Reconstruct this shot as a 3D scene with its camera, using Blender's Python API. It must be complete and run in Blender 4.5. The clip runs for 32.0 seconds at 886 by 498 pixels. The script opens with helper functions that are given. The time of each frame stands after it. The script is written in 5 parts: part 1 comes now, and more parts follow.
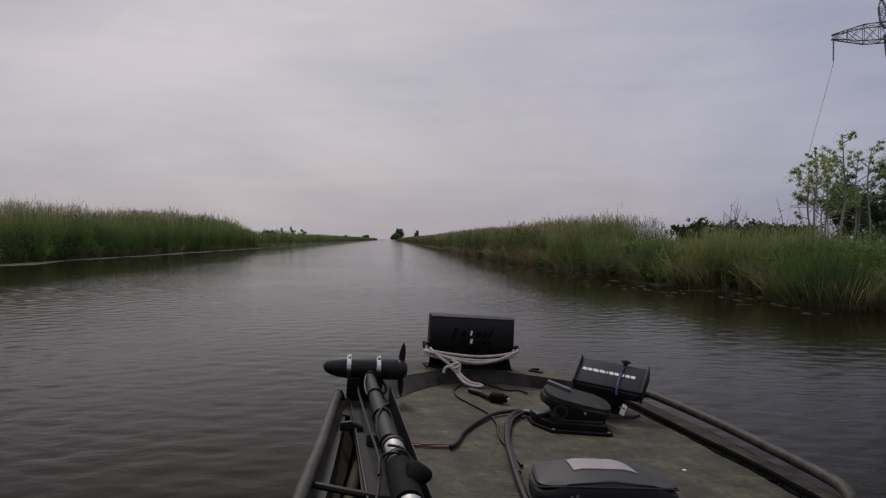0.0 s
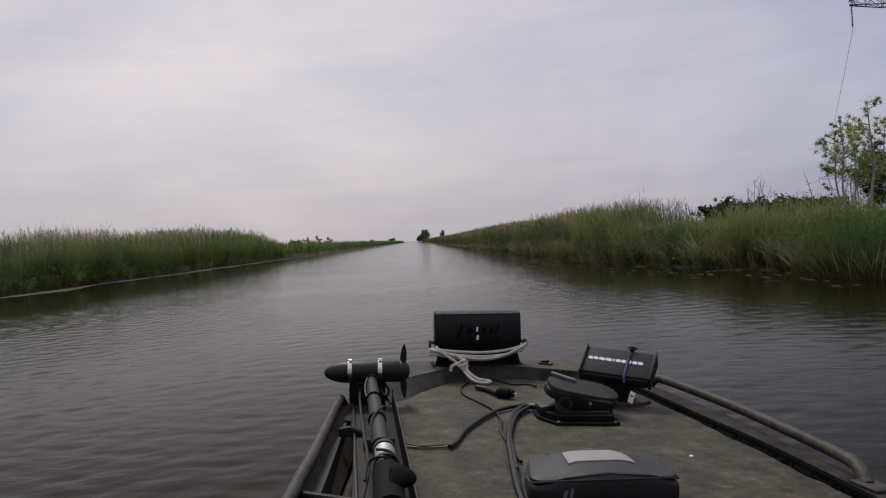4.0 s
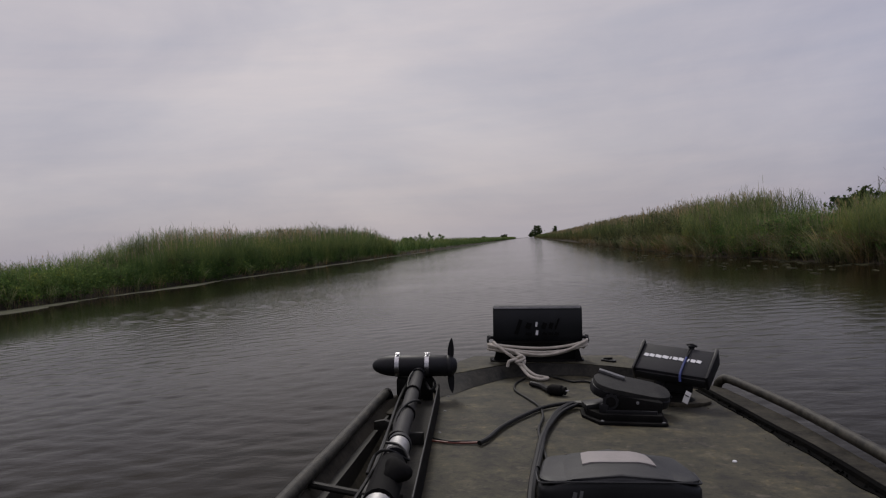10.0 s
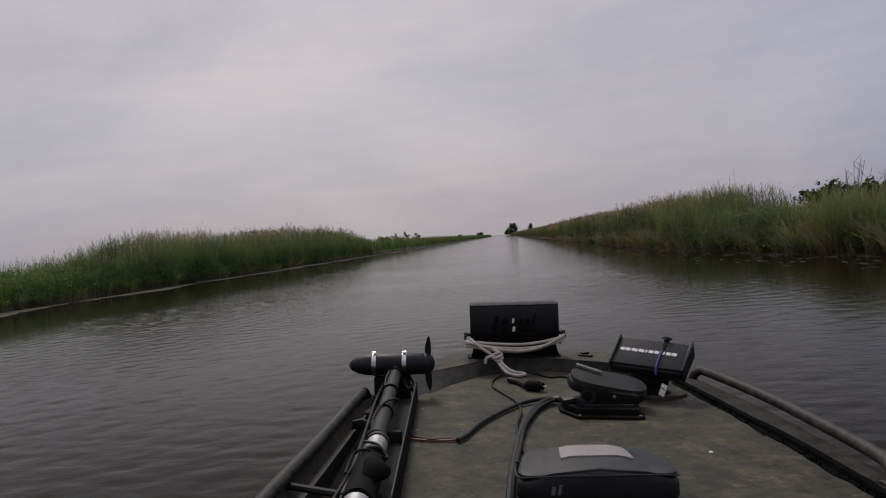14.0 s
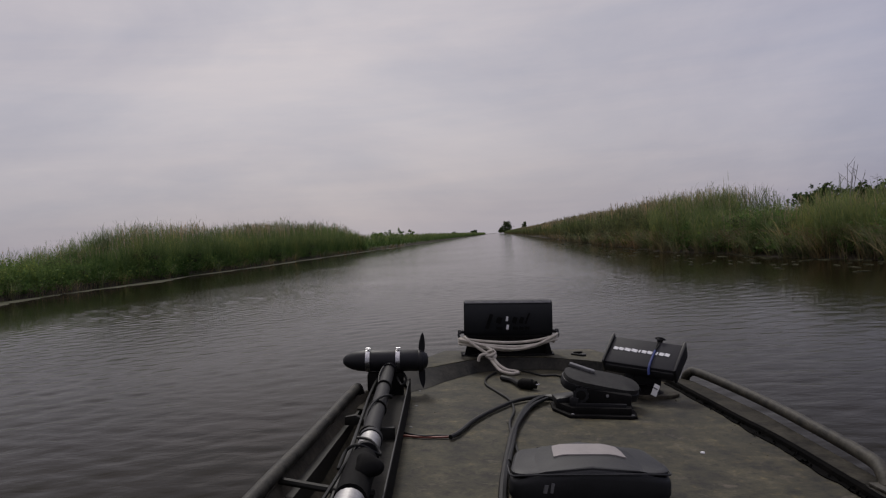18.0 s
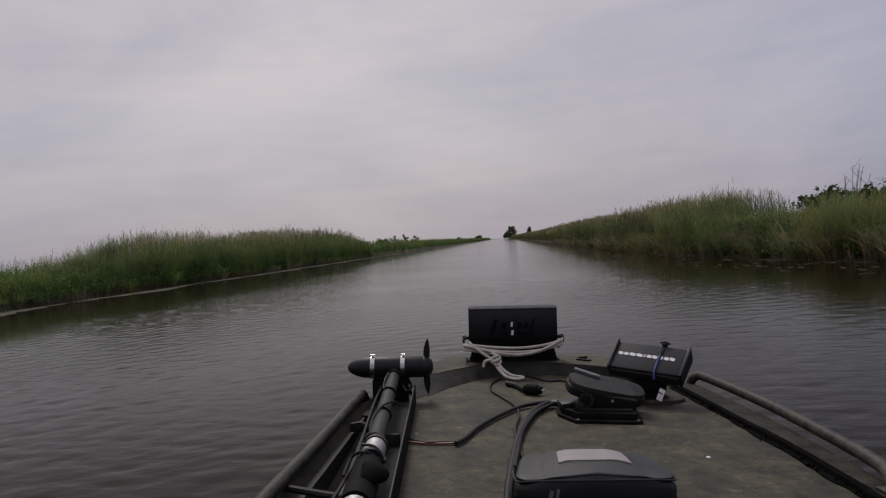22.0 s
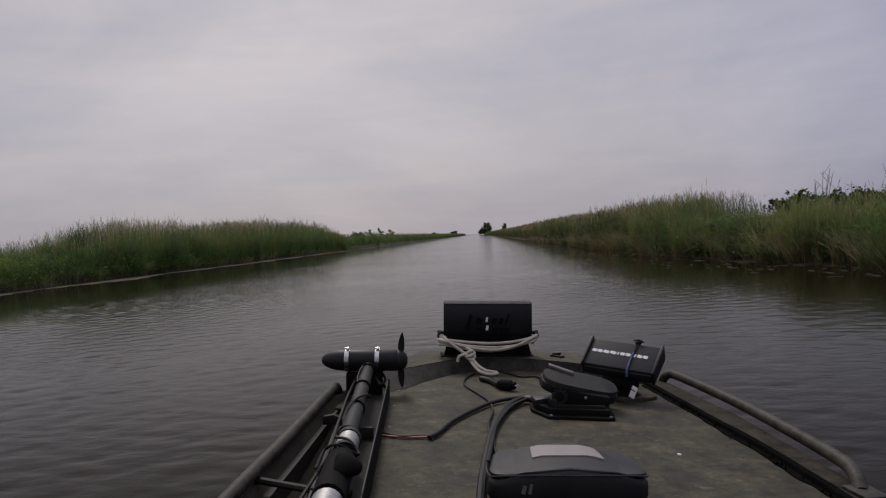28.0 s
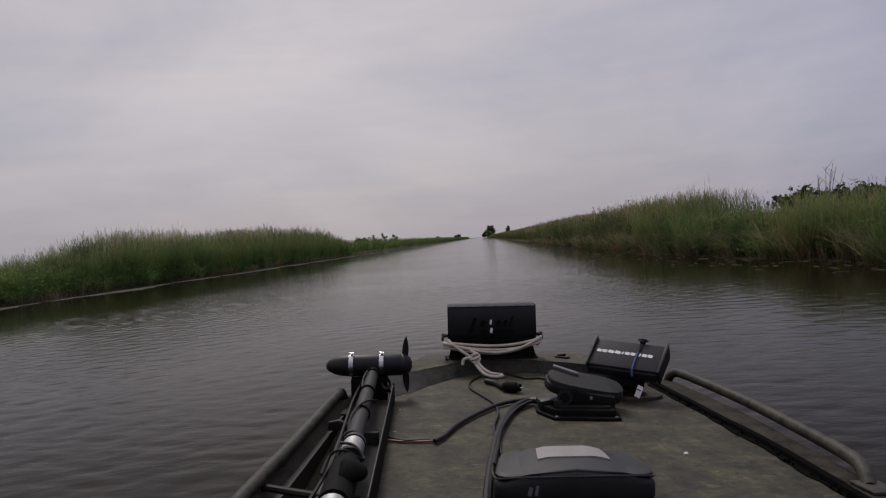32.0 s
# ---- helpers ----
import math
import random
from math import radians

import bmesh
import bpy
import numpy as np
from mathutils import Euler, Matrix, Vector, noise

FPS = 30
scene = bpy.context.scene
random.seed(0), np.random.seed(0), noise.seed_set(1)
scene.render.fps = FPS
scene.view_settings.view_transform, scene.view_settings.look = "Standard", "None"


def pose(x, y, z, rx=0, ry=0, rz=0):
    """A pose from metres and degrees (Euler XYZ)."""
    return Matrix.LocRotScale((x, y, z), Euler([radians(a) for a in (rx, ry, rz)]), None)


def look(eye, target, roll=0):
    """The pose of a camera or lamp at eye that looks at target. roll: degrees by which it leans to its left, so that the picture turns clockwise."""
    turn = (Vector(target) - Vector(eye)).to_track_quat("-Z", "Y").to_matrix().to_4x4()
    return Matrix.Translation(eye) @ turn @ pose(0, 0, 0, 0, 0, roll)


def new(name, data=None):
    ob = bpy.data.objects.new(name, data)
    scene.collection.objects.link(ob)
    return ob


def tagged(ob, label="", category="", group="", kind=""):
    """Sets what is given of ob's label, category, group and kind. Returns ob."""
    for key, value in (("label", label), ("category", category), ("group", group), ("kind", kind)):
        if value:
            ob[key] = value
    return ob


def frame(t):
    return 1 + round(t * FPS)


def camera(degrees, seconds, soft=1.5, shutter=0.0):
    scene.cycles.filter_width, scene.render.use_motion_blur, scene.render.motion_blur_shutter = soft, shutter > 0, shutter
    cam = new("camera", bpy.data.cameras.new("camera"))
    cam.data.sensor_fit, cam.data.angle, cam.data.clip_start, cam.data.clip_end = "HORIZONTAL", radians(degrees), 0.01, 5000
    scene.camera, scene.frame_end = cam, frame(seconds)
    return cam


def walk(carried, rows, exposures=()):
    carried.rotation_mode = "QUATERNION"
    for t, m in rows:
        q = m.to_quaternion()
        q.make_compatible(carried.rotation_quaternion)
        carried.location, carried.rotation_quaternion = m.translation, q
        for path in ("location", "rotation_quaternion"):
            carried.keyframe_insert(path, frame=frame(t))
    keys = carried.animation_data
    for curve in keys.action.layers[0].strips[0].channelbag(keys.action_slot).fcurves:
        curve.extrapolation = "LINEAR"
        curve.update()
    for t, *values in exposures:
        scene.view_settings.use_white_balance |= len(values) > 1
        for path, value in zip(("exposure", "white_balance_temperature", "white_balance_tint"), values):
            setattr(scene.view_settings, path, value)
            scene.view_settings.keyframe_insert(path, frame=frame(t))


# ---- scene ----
cam = camera(62.2, 32.0, 1.2)
rows = [
    (0.0, pose(-0.447, -0.112, 1.206, 89.27, -0.22, -4.10)),
    (0.5, pose(-0.419, -0.091, 1.208, 88.66, 2.94, -4.09)),
    (1.0, pose(-0.405, -0.084, 1.206, 88.68, 3.77, -3.96)),
    (1.5, pose(-0.402, -0.087, 1.205, 88.82, 3.33, -3.88)),
    (2.0, pose(-0.383, -0.081, 1.202, 88.97, 3.50, -3.48)),
    (2.5, pose(-0.367, -0.083, 1.201, 89.07, 3.53, -3.18)),
    (3.0, pose(-0.351, -0.073, 1.196, 89.11, 3.69, -3.02)),
    (3.5, pose(-0.324, -0.063, 1.190, 89.27, 3.63, -2.50)),
    (5.5, pose(-0.210, -0.080, 1.197, 88.93, 5.52, -0.22)),
    (6.0, pose(-0.175, -0.066, 1.189, 88.81, 5.99, 0.71)),
    (6.5, pose(-0.139, -0.052, 1.181, 88.67, 6.28, 1.54)),
    (7.0, pose(-0.092, -0.038, 1.171, 88.85, 7.34, 2.29)),
    (7.5, pose(-0.041, -0.018, 1.160, 89.29, 9.46, 3.01)),
    (8.0, pose(-0.001, -0.002, 1.148, 89.93, 10.99, 4.09)),
    (8.5, pose(-0.002, -0.010, 1.153, 89.60, 6.37, 5.90)),
    (9.0, pose(-0.013, -0.020, 1.161, 89.36, 2.50, 7.42)),
    (9.5, pose(-0.010, -0.016, 1.158, 89.70, 3.64, 7.28)),
    (10.0, pose(-0.007, -0.010, 1.156, 89.58, 4.39, 6.71)),
    (10.5, pose(-0.007, -0.005, 1.155, 89.24, 4.14, 6.41)),
    (11.0, pose(-0.006, -0.010, 1.153, 89.80, 4.46, 6.24)),
    (11.5, pose(-0.012, -0.009, 1.155, 89.48, 4.43, 5.34)),
    (12.0, pose(-0.008, -0.004, 1.152, 89.48, 4.35, 5.30)),
    (12.5, pose(-0.011, -0.004, 1.152, 89.35, 4.35, 4.99)),
    (13.0, pose(-0.009, -0.003, 1.150, 89.35, 4.68, 4.76)),
    (13.5, pose(-0.010, 0.001, 1.149, 89.28, 4.94, 4.68)),
    (14.0, pose(-0.006, -0.001, 1.150, 89.33, 5.26, 4.84)),
    (14.5, pose(-0.012, -0.001, 1.152, 89.28, 4.99, 4.70)),
    (16.5, pose(-0.010, 0.003, 1.149, 89.20, 5.11, 4.58)),
    (17.0, pose(-0.010, -0.001, 1.149, 89.27, 4.77, 4.60)),
    (17.5, pose(-0.014, 0.001, 1.151, 89.05, 4.51, 4.32)),
    (18.0, pose(-0.013, -0.002, 1.151, 89.06, 4.36, 4.36)),
    (18.5, pose(-0.014, -0.001, 1.152, 89.03, 4.53, 4.29)),
    (19.0, pose(-0.013, -0.001, 1.150, 89.08, 4.50, 4.35)),
    (19.5, pose(-0.014, 0.006, 1.148, 89.00, 4.75, 4.23)),
    (20.0, pose(-0.013, 0.002, 1.150, 89.01, 4.62, 4.32)),
    (20.5, pose(-0.009, -0.001, 1.153, 89.21, 5.25, 4.66)),
    (21.0, pose(-0.008, -0.004, 1.151, 89.56, 5.43, 4.73)),
    (21.5, pose(-0.010, 0.001, 1.151, 89.36, 5.15, 4.69)),
    (22.0, pose(-0.008, -0.007, 1.153, 89.53, 4.83, 4.74)),
    (22.5, pose(-0.010, -0.004, 1.151, 89.37, 4.84, 4.40)),
    (23.0, pose(-0.009, -0.000, 1.150, 89.23, 4.69, 4.15)),
    (23.5, pose(-0.009, -0.004, 1.151, 89.19, 4.66, 4.04)),
    (24.0, pose(-0.009, 0.000, 1.150, 89.27, 4.89, 3.81)),
    (24.5, pose(-0.009, 0.001, 1.147, 89.26, 5.37, 3.29)),
    (25.0, pose(-0.007, 0.003, 1.147, 89.38, 5.83, 3.12)),
    (25.5, pose(-0.010, 0.003, 1.146, 89.45, 4.84, 2.93)),
    (27.5, pose(-0.017, 0.006, 1.147, 89.07, 4.11, 2.95)),
    (28.0, pose(-0.018, 0.002, 1.149, 89.00, 3.54, 2.80)),
    (28.5, pose(-0.019, 0.001, 1.149, 88.93, 3.75, 2.70)),
    (29.0, pose(-0.015, -0.000, 1.149, 89.00, 3.95, 2.81)),
    (29.5, pose(-0.014, -0.004, 1.149, 89.07, 4.16, 2.95)),
    (30.0, pose(-0.015, -0.002, 1.149, 89.15, 4.42, 2.92)),
    (30.5, pose(-0.015, -0.001, 1.148, 89.07, 4.59, 2.83)),
    (31.0, pose(-0.012, 0.000, 1.149, 89.18, 4.63, 2.99)),
    (31.5, pose(-0.013, -0.000, 1.147, 89.14, 4.56, 2.95)),
    (32.0, pose(-0.010, 0.004, 1.146, 89.32, 4.79, 3.09)),
]
walk(cam, rows, [(0.0, 0.04), (0.5, 0.18), (1.0, 0.24), (3.0, 0.28), (3.5, 0.29), (5.5, 0.34), (8.0, 0.30), (8.5, 0.16), (9.0, 0.06), (10.0, 0.02), (14.0, 0.0), (32.0, 0.0)])

# ================= light, sky =================
world = bpy.data.worlds.new("world")
scene.world = world
world.use_nodes = True
wt = world.node_tree
wt.nodes.clear()
SUN_EL, SUN_AZ = radians(50), radians(-13)   # veiled sun, ahead of the boat and to its left


def wn(kind, **kw):
    n = wt.nodes.new(kind)
    for k, v in kw.items():
        n.inputs[k].default_value = v
    return n


sky = wt.nodes.new("ShaderNodeTexSky")
sky.sky_type, sky.sun_disc = "NISHITA", False
sky.sun_elevation, sky.sun_rotation = SUN_EL, SUN_AZ
sky.air_density, sky.dust_density, sky.ozone_density = 1.0, 3.0, 1.5
sky_lit = wn("ShaderNodeVectorMath"); sky_lit.operation = "SCALE"; sky_lit.inputs["Scale"].default_value = 0.10
wt.links.new(sky.outputs[0], sky_lit.inputs[0])
wc = wn("ShaderNodeTexCoord")
stretch = wn("ShaderNodeMapping"); stretch.inputs["Scale"].default_value = (1.0, 1.0, 2.6)
wt.links.new(wc.outputs["Generated"], stretch.inputs[0])
big = wn("ShaderNodeTexNoise", Scale=1.9, Detail=8.0, Roughness=0.56, Distortion=0.35)
wt.links.new(stretch.outputs[0], big.inputs["Vector"])
cr = wn("ShaderNodeValToRGB")
cr.color_ramp.elements[0].position, cr.color_ramp.elements[1].position = 0.36, 0.68
cr.color_ramp.elements[0].color = (0.384, 0.376, 0.430, 1)
cr.color_ramp.elements[1].color = (0.540, 0.509, 0.527, 1)
wt.links.new(big.outputs["Fac"], cr.inputs[0])
# veil round the hidden sun: brighter and warmer towards it
dirn = Vector((math.sin(SUN_AZ) * math.cos(SUN_EL), math.cos(SUN_AZ) * math.cos(SUN_EL), math.sin(SUN_EL)))
dot = wn("ShaderNodeVectorMath"); dot.operation = "DOT_PRODUCT"; dot.inputs[1].default_value = dirn
wt.links.new(wc.outputs["Generated"], dot.inputs[0])
veil = wn("ShaderNodeMapRange"); veil.inputs["From Min"].default_value = 0.66; veil.inputs["From Max"].default_value = 0.98
veil.interpolation_type = "SMOOTHSTEP"
wt.links.new(dot.outputs["Value"], veil.inputs["Value"])
glow = wn("ShaderNodeMix"); glow.data_type = "RGBA"
glow.inputs["A"].default_value, glow.inputs["B"].default_value = (0.945, 0.914, 0.950, 1), (1.19, 1.145, 1.115, 1)
wt.links.new(veil.outputs[0], glow.inputs["Factor"])
cloud = wn("ShaderNodeMix"); cloud.data_type = "RGBA"; cloud.blend_type = "MULTIPLY"; cloud.inputs["Factor"].default_value = 1.0
# thin level streaks of bluer and whiter cloud
flat = wn("ShaderNodeMapping"); flat.inputs["Scale"].default_value = (1.0, 1.0, 9.0)
wt.links.new(wc.outputs["Generated"], flat.inputs[0])
fine = wn("ShaderNodeTexNoise", Scale=2.3, Detail=9.0, Roughness=0.60, Distortion=0.5)
wt.links.new(flat.outputs[0], fine.inputs["Vector"])
fr = wn("ShaderNodeValToRGB")
fr.color_ramp.elements[0].position, fr.color_ramp.elements[1].position = 0.34, 0.66
fr.color_ramp.elements[0].color, fr.color_ramp.elements[1].color = (0.935, 0.955, 0.965, 1), (1.070, 1.050, 1.012, 1)
wt.links.new(fine.outputs["Fac"], fr.inputs[0])
streak = wn("ShaderNodeMix"); streak.data_type = "RGBA"; streak.blend_type = "MULTIPLY"; streak.inputs["Factor"].default_value = 1.0
wt.links.new(cr.outputs[0], streak.inputs["A"]); wt.links.new(fr.outputs[0], streak.inputs["B"])
wt.links.new(streak.outputs["Result"], cloud.inputs["A"])
wt.links.new(glow.outputs["Result"], cloud.inputs["B"])
# an overcast sky is brighter overhead than towards the horizon
wsep = wn("ShaderNodeSeparateXYZ"); wt.links.new(wc.outputs["Generated"], wsep.inputs[0])
zen = wn("ShaderNodeMapRange"); zen.interpolation_type = "SMOOTHSTEP"
zen.inputs["From Min"].default_value, zen.inputs["From Max"].default_value = 0.42, 0.95
zen.inputs["To Min"].default_value, zen.inputs["To Max"].default_value = 1.0, 2.5
wt.links.new(wsep.outputs["Z"], zen.inputs["Value"])
high = wn("ShaderNodeVectorMath"); high.operation = "SCALE"
side = wn("ShaderNodeMapRange"); side.interpolation_type = "SMOOTHSTEP"
side.inputs["From Min"].default_value, side.inputs["From Max"].default_value = 0.04, 0.64
wt.links.new(wsep.outputs["X"], side.inputs["Value"])
cool = wn("ShaderNodeMix"); cool.data_type = "RGBA"; cool.blend_type = "MULTIPLY"; cool.inputs["B"].default_value = (0.785, 0.838, 0.985, 1)
wt.links.new(side.outputs[0], cool.inputs["Factor"]); wt.links.new(cloud.outputs["Result"], cool.inputs["A"])
wt.links.new(cool.outputs["Result"], high.inputs[0]); wt.links.new(zen.outputs[0], high.inputs["Scale"])
over = wn("ShaderNodeMix"); over.data_type = "RGBA"; over.inputs["Factor"].default_value = 0.86
wt.links.new(sky_lit.outputs[0], over.inputs["A"])
wt.links.new(high.outputs[0], over.inputs["B"])
bg = wn("ShaderNodeBackground", Strength=1.0)
wt.links.new(over.outputs["Result"], bg.inputs["Color"])
wo = wn("ShaderNodeOutputWorld")
wt.links.new(bg.outputs[0], wo.inputs[0])

sun = new("sun", bpy.data.lights.new("sun", "SUN"))
sun.data.energy, sun.data.angle, sun.data.color = 1.3, radians(14), (1.0, 0.96, 0.90)
sun.matrix_world = look(tuple(dirn * 50), (0, 0, 0))


# ================= materials =================
def material(name):
    m = bpy.data.materials.new(name)
    m.use_nodes = True
    t = m.node_tree
    return m, t, t.nodes["Principled BSDF"]


def node(t, kind, **kw):
    n = t.nodes.new(kind)
    for k, v in kw.items():
        n.inputs[k].default_value = v
    return n


def ramp(t, src, *stops):
    r = t.nodes.new("ShaderNodeValToRGB")
    e = r.color_ramp.elements
    while len(e) < len(stops):
        e.new(0.5)
    for k, (p, c) in enumerate(stops):
        e[k].position, e[k].color = p, (*c, 1)
    t.links.new(src, r.inputs[0])
    return r.outputs[0]


def plain(name, dark, light, rough=0.6, metal=0.0, scale=6.0, fine=60.0, bump=0.15, spread=(0.35, 0.7), dist=0.002, gloss=0.5):
    """A surface with broad stains and fine grain between two colours."""
    m, t, p = material(name)
    co = node(t, "ShaderNodeTexCoord").outputs["Object"]
    a = node(t, "ShaderNodeTexNoise", Scale=scale, Detail=6.0, Roughness=0.6)
    b = node(t, "ShaderNodeTexNoise", Scale=fine, Detail=4.0, Roughness=0.6)
    t.links.new(co, a.inputs["Vector"]); t.links.new(co, b.inputs["Vector"])
    mx = node(t, "ShaderNodeMix"); mx.inputs["Factor"].default_value = 0.35
    t.links.new(a.outputs["Fac"], mx.inputs[2]); t.links.new(b.outputs["Fac"], mx.inputs[3])
    t.links.new(ramp(t, mx.outputs[0], (spread[0], dark), (spread[1], light)), p.inputs["Base Color"])
    rr = node(t, "ShaderNodeMapRange"); rr.inputs["To Min"].default_value, rr.inputs["To Max"].default_value = rough - 0.12, min(1, rough + 0.12)
    t.links.new(a.outputs["Fac"], rr.inputs["Value"]); t.links.new(rr.outputs[0], p.inputs["Roughness"])
    p.inputs["Metallic"].default_value = metal
    p.inputs["Specular IOR Level"].default_value = gloss
    bp = node(t, "ShaderNodeBump", Strength=bump, Distance=dist)
    t.links.new(b.outputs["Fac"], bp.inputs["Height"]); t.links.new(bp.outputs[0], p.inputs["Normal"])
    return m


M_BLACK = plain("black_plastic", (0.0048, 0.0048, 0.0056), (0.0128, 0.0128, 0.0144), 0.48, fine=140, gloss=0.22)
M_BOXBLACK = plain("black_powder_coat", (0.004, 0.005, 0.006), (0.012, 0.013, 0.015), 0.55, fine=160, gloss=0.2)
M_MATTBLACK = plain("matt_black_rubber", (0.0030, 0.0030, 0.0030), (0.0108, 0.0102, 0.0096), 0.75, fine=90, gloss=0.06)
M_COVER = plain("charcoal_cover_plastic", (0.017, 0.017, 0.019), (0.034, 0.034, 0.037), 0.6, fine=200, gloss=0.12)
M_SHAFT = plain("dusty_shaft_tube", (0.010, 0.010, 0.010), (0.027, 0.026, 0.024), 0.6, scale=9, fine=110, gloss=0.22)
M_STEEL = plain("stainless_band", (0.26, 0.26, 0.27), (0.55, 0.55, 0.56), 0.28, metal=1.0, fine=80)
M_ALUM = plain("worn_aluminium", (0.28, 0.28, 0.28), (0.62, 0.61, 0.60), 0.4, metal=1.0, fine=80)
M_RAIL = plain("olive_painted_tube", (0.0070, 0.0064, 0.0046), (0.0560, 0.0510, 0.0385), 0.6, scale=16, fine=70, bump=0.4, spread=(0.40, 0.66), gloss=0.25)
M_HULL = plain("olive_hull_paint", (0.0055, 0.0053, 0.0039), (0.0221, 0.0204, 0.0155), 0.6, scale=4, fine=50, bump=0.25, gloss=0.25)
M_DARKTRIM = plain("dark_wet_trim", (0.0042, 0.0042, 0.0035), (0.0210, 0.0196, 0.0161), 0.55, scale=14, fine=80, bump=0.3, gloss=0.2)
M_VINYL = plain("dark_grey_vinyl", (0.0071, 0.0076, 0.0084), (0.0143, 0.0147, 0.0160), 0.5, scale=12, fine=220, bump=0.3, gloss=0.25)
M_VINYLTOP = plain("paler_grey_vinyl", (0.0110, 0.0115, 0.0125), (0.0310, 0.0315, 0.0330), 0.55, scale=10, fine=200, bump=0.3, gloss=0.25)
M_PATCH = plain("pinkish_grey_tape", (0.1825, 0.1650, 0.1580), (0.2527, 0.2317, 0.2211), 0.7, scale=14, fine=150)
M_ROPE = plain("off_white_rope", (0.300, 0.272, 0.228), (0.540, 0.500, 0.430), 0.85, scale=20, fine=260, bump=0.8)
M_CABLE = plain("black_cable", (0.004, 0.004, 0.004), (0.011, 0.011, 0.010), 0.5, fine=120, gloss=0.2)
M_RED = plain("dull_red_wire", (0.10, 0.022, 0.014), (0.19, 0.05, 0.03), 0.5, fine=120)
M_WHITE = plain("white_print", (0.4950, 0.4950, 0.5040), (0.6480, 0.6480, 0.6570), 0.6, fine=120)
M_TAG = plain("white_tag", (0.4000, 0.3920, 0.3760), (0.5600, 0.5520, 0.5280), 0.7, fine=120)
M_BLUE = plain("blue_strap", (0.012, 0.022, 0.10), (0.025, 0.045, 0.19), 0.65, fine=200)
M_GUNWALE = plain("olive_gunwale_paint", (0.0080, 0.0072, 0.0054), (0.0520, 0.0475, 0.0360), 0.75, scale=9, fine=70, bump=0.5, spread=(0.38, 0.66), gloss=0.10)
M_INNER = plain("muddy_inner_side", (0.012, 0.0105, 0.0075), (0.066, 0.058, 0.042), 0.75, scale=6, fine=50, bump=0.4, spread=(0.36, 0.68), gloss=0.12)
M_STEP = plain("grey_step_paint", (0.0040, 0.0040, 0.0034), (0.0300, 0.0280, 0.0225), 0.65, scale=14, fine=80, bump=0.4, spread=(0.38, 0.64), gloss=0.15)
M_RIM = plain("pale_metal_lit_edge", (0.06, 0.06, 0.062), (0.17, 0.17, 0.172), 0.5, scale=20, fine=90, gloss=0.3)
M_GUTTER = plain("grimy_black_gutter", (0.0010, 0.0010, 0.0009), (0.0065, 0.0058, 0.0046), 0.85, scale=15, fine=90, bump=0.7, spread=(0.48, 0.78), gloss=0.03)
M_PRINTBLACK = plain("black_print", (0.001, 0.001, 0.001), (0.002, 0.002, 0.002), 0.6, fine=120, gloss=0.08)
M_PEDALTOP = plain("dusty_pedal_rubber", (0.0120, 0.0120, 0.0120), (0.0380, 0.0372, 0.0345), 0.75, scale=18, fine=120, bump=0.4, gloss=0.2)
M_BARK = plain("grey_bark", (0.055, 0.048, 0.040), (0.16, 0.145, 0.125), 0.9, scale=1.5, fine=9, bump=0.6, dist=0.02)
M_DEAD = plain("bleached_dead_wood", (0.12, 0.11, 0.105), (0.27, 0.255, 0.245), 0.9, scale=1.5, fine=8, bump=0.5, dist=0.02)
M_GALV = plain("galvanised_lattice", (0.10, 0.10, 0.11), (0.17, 0.17, 0.18), 0.6, metal=0.3, scale=0.6, fine=5)
M_WIRE = plain("grey_conductor", (0.10, 0.10, 0.11), (0.16, 0.16, 0.17), 0.6, scale=0.6, fine=5)


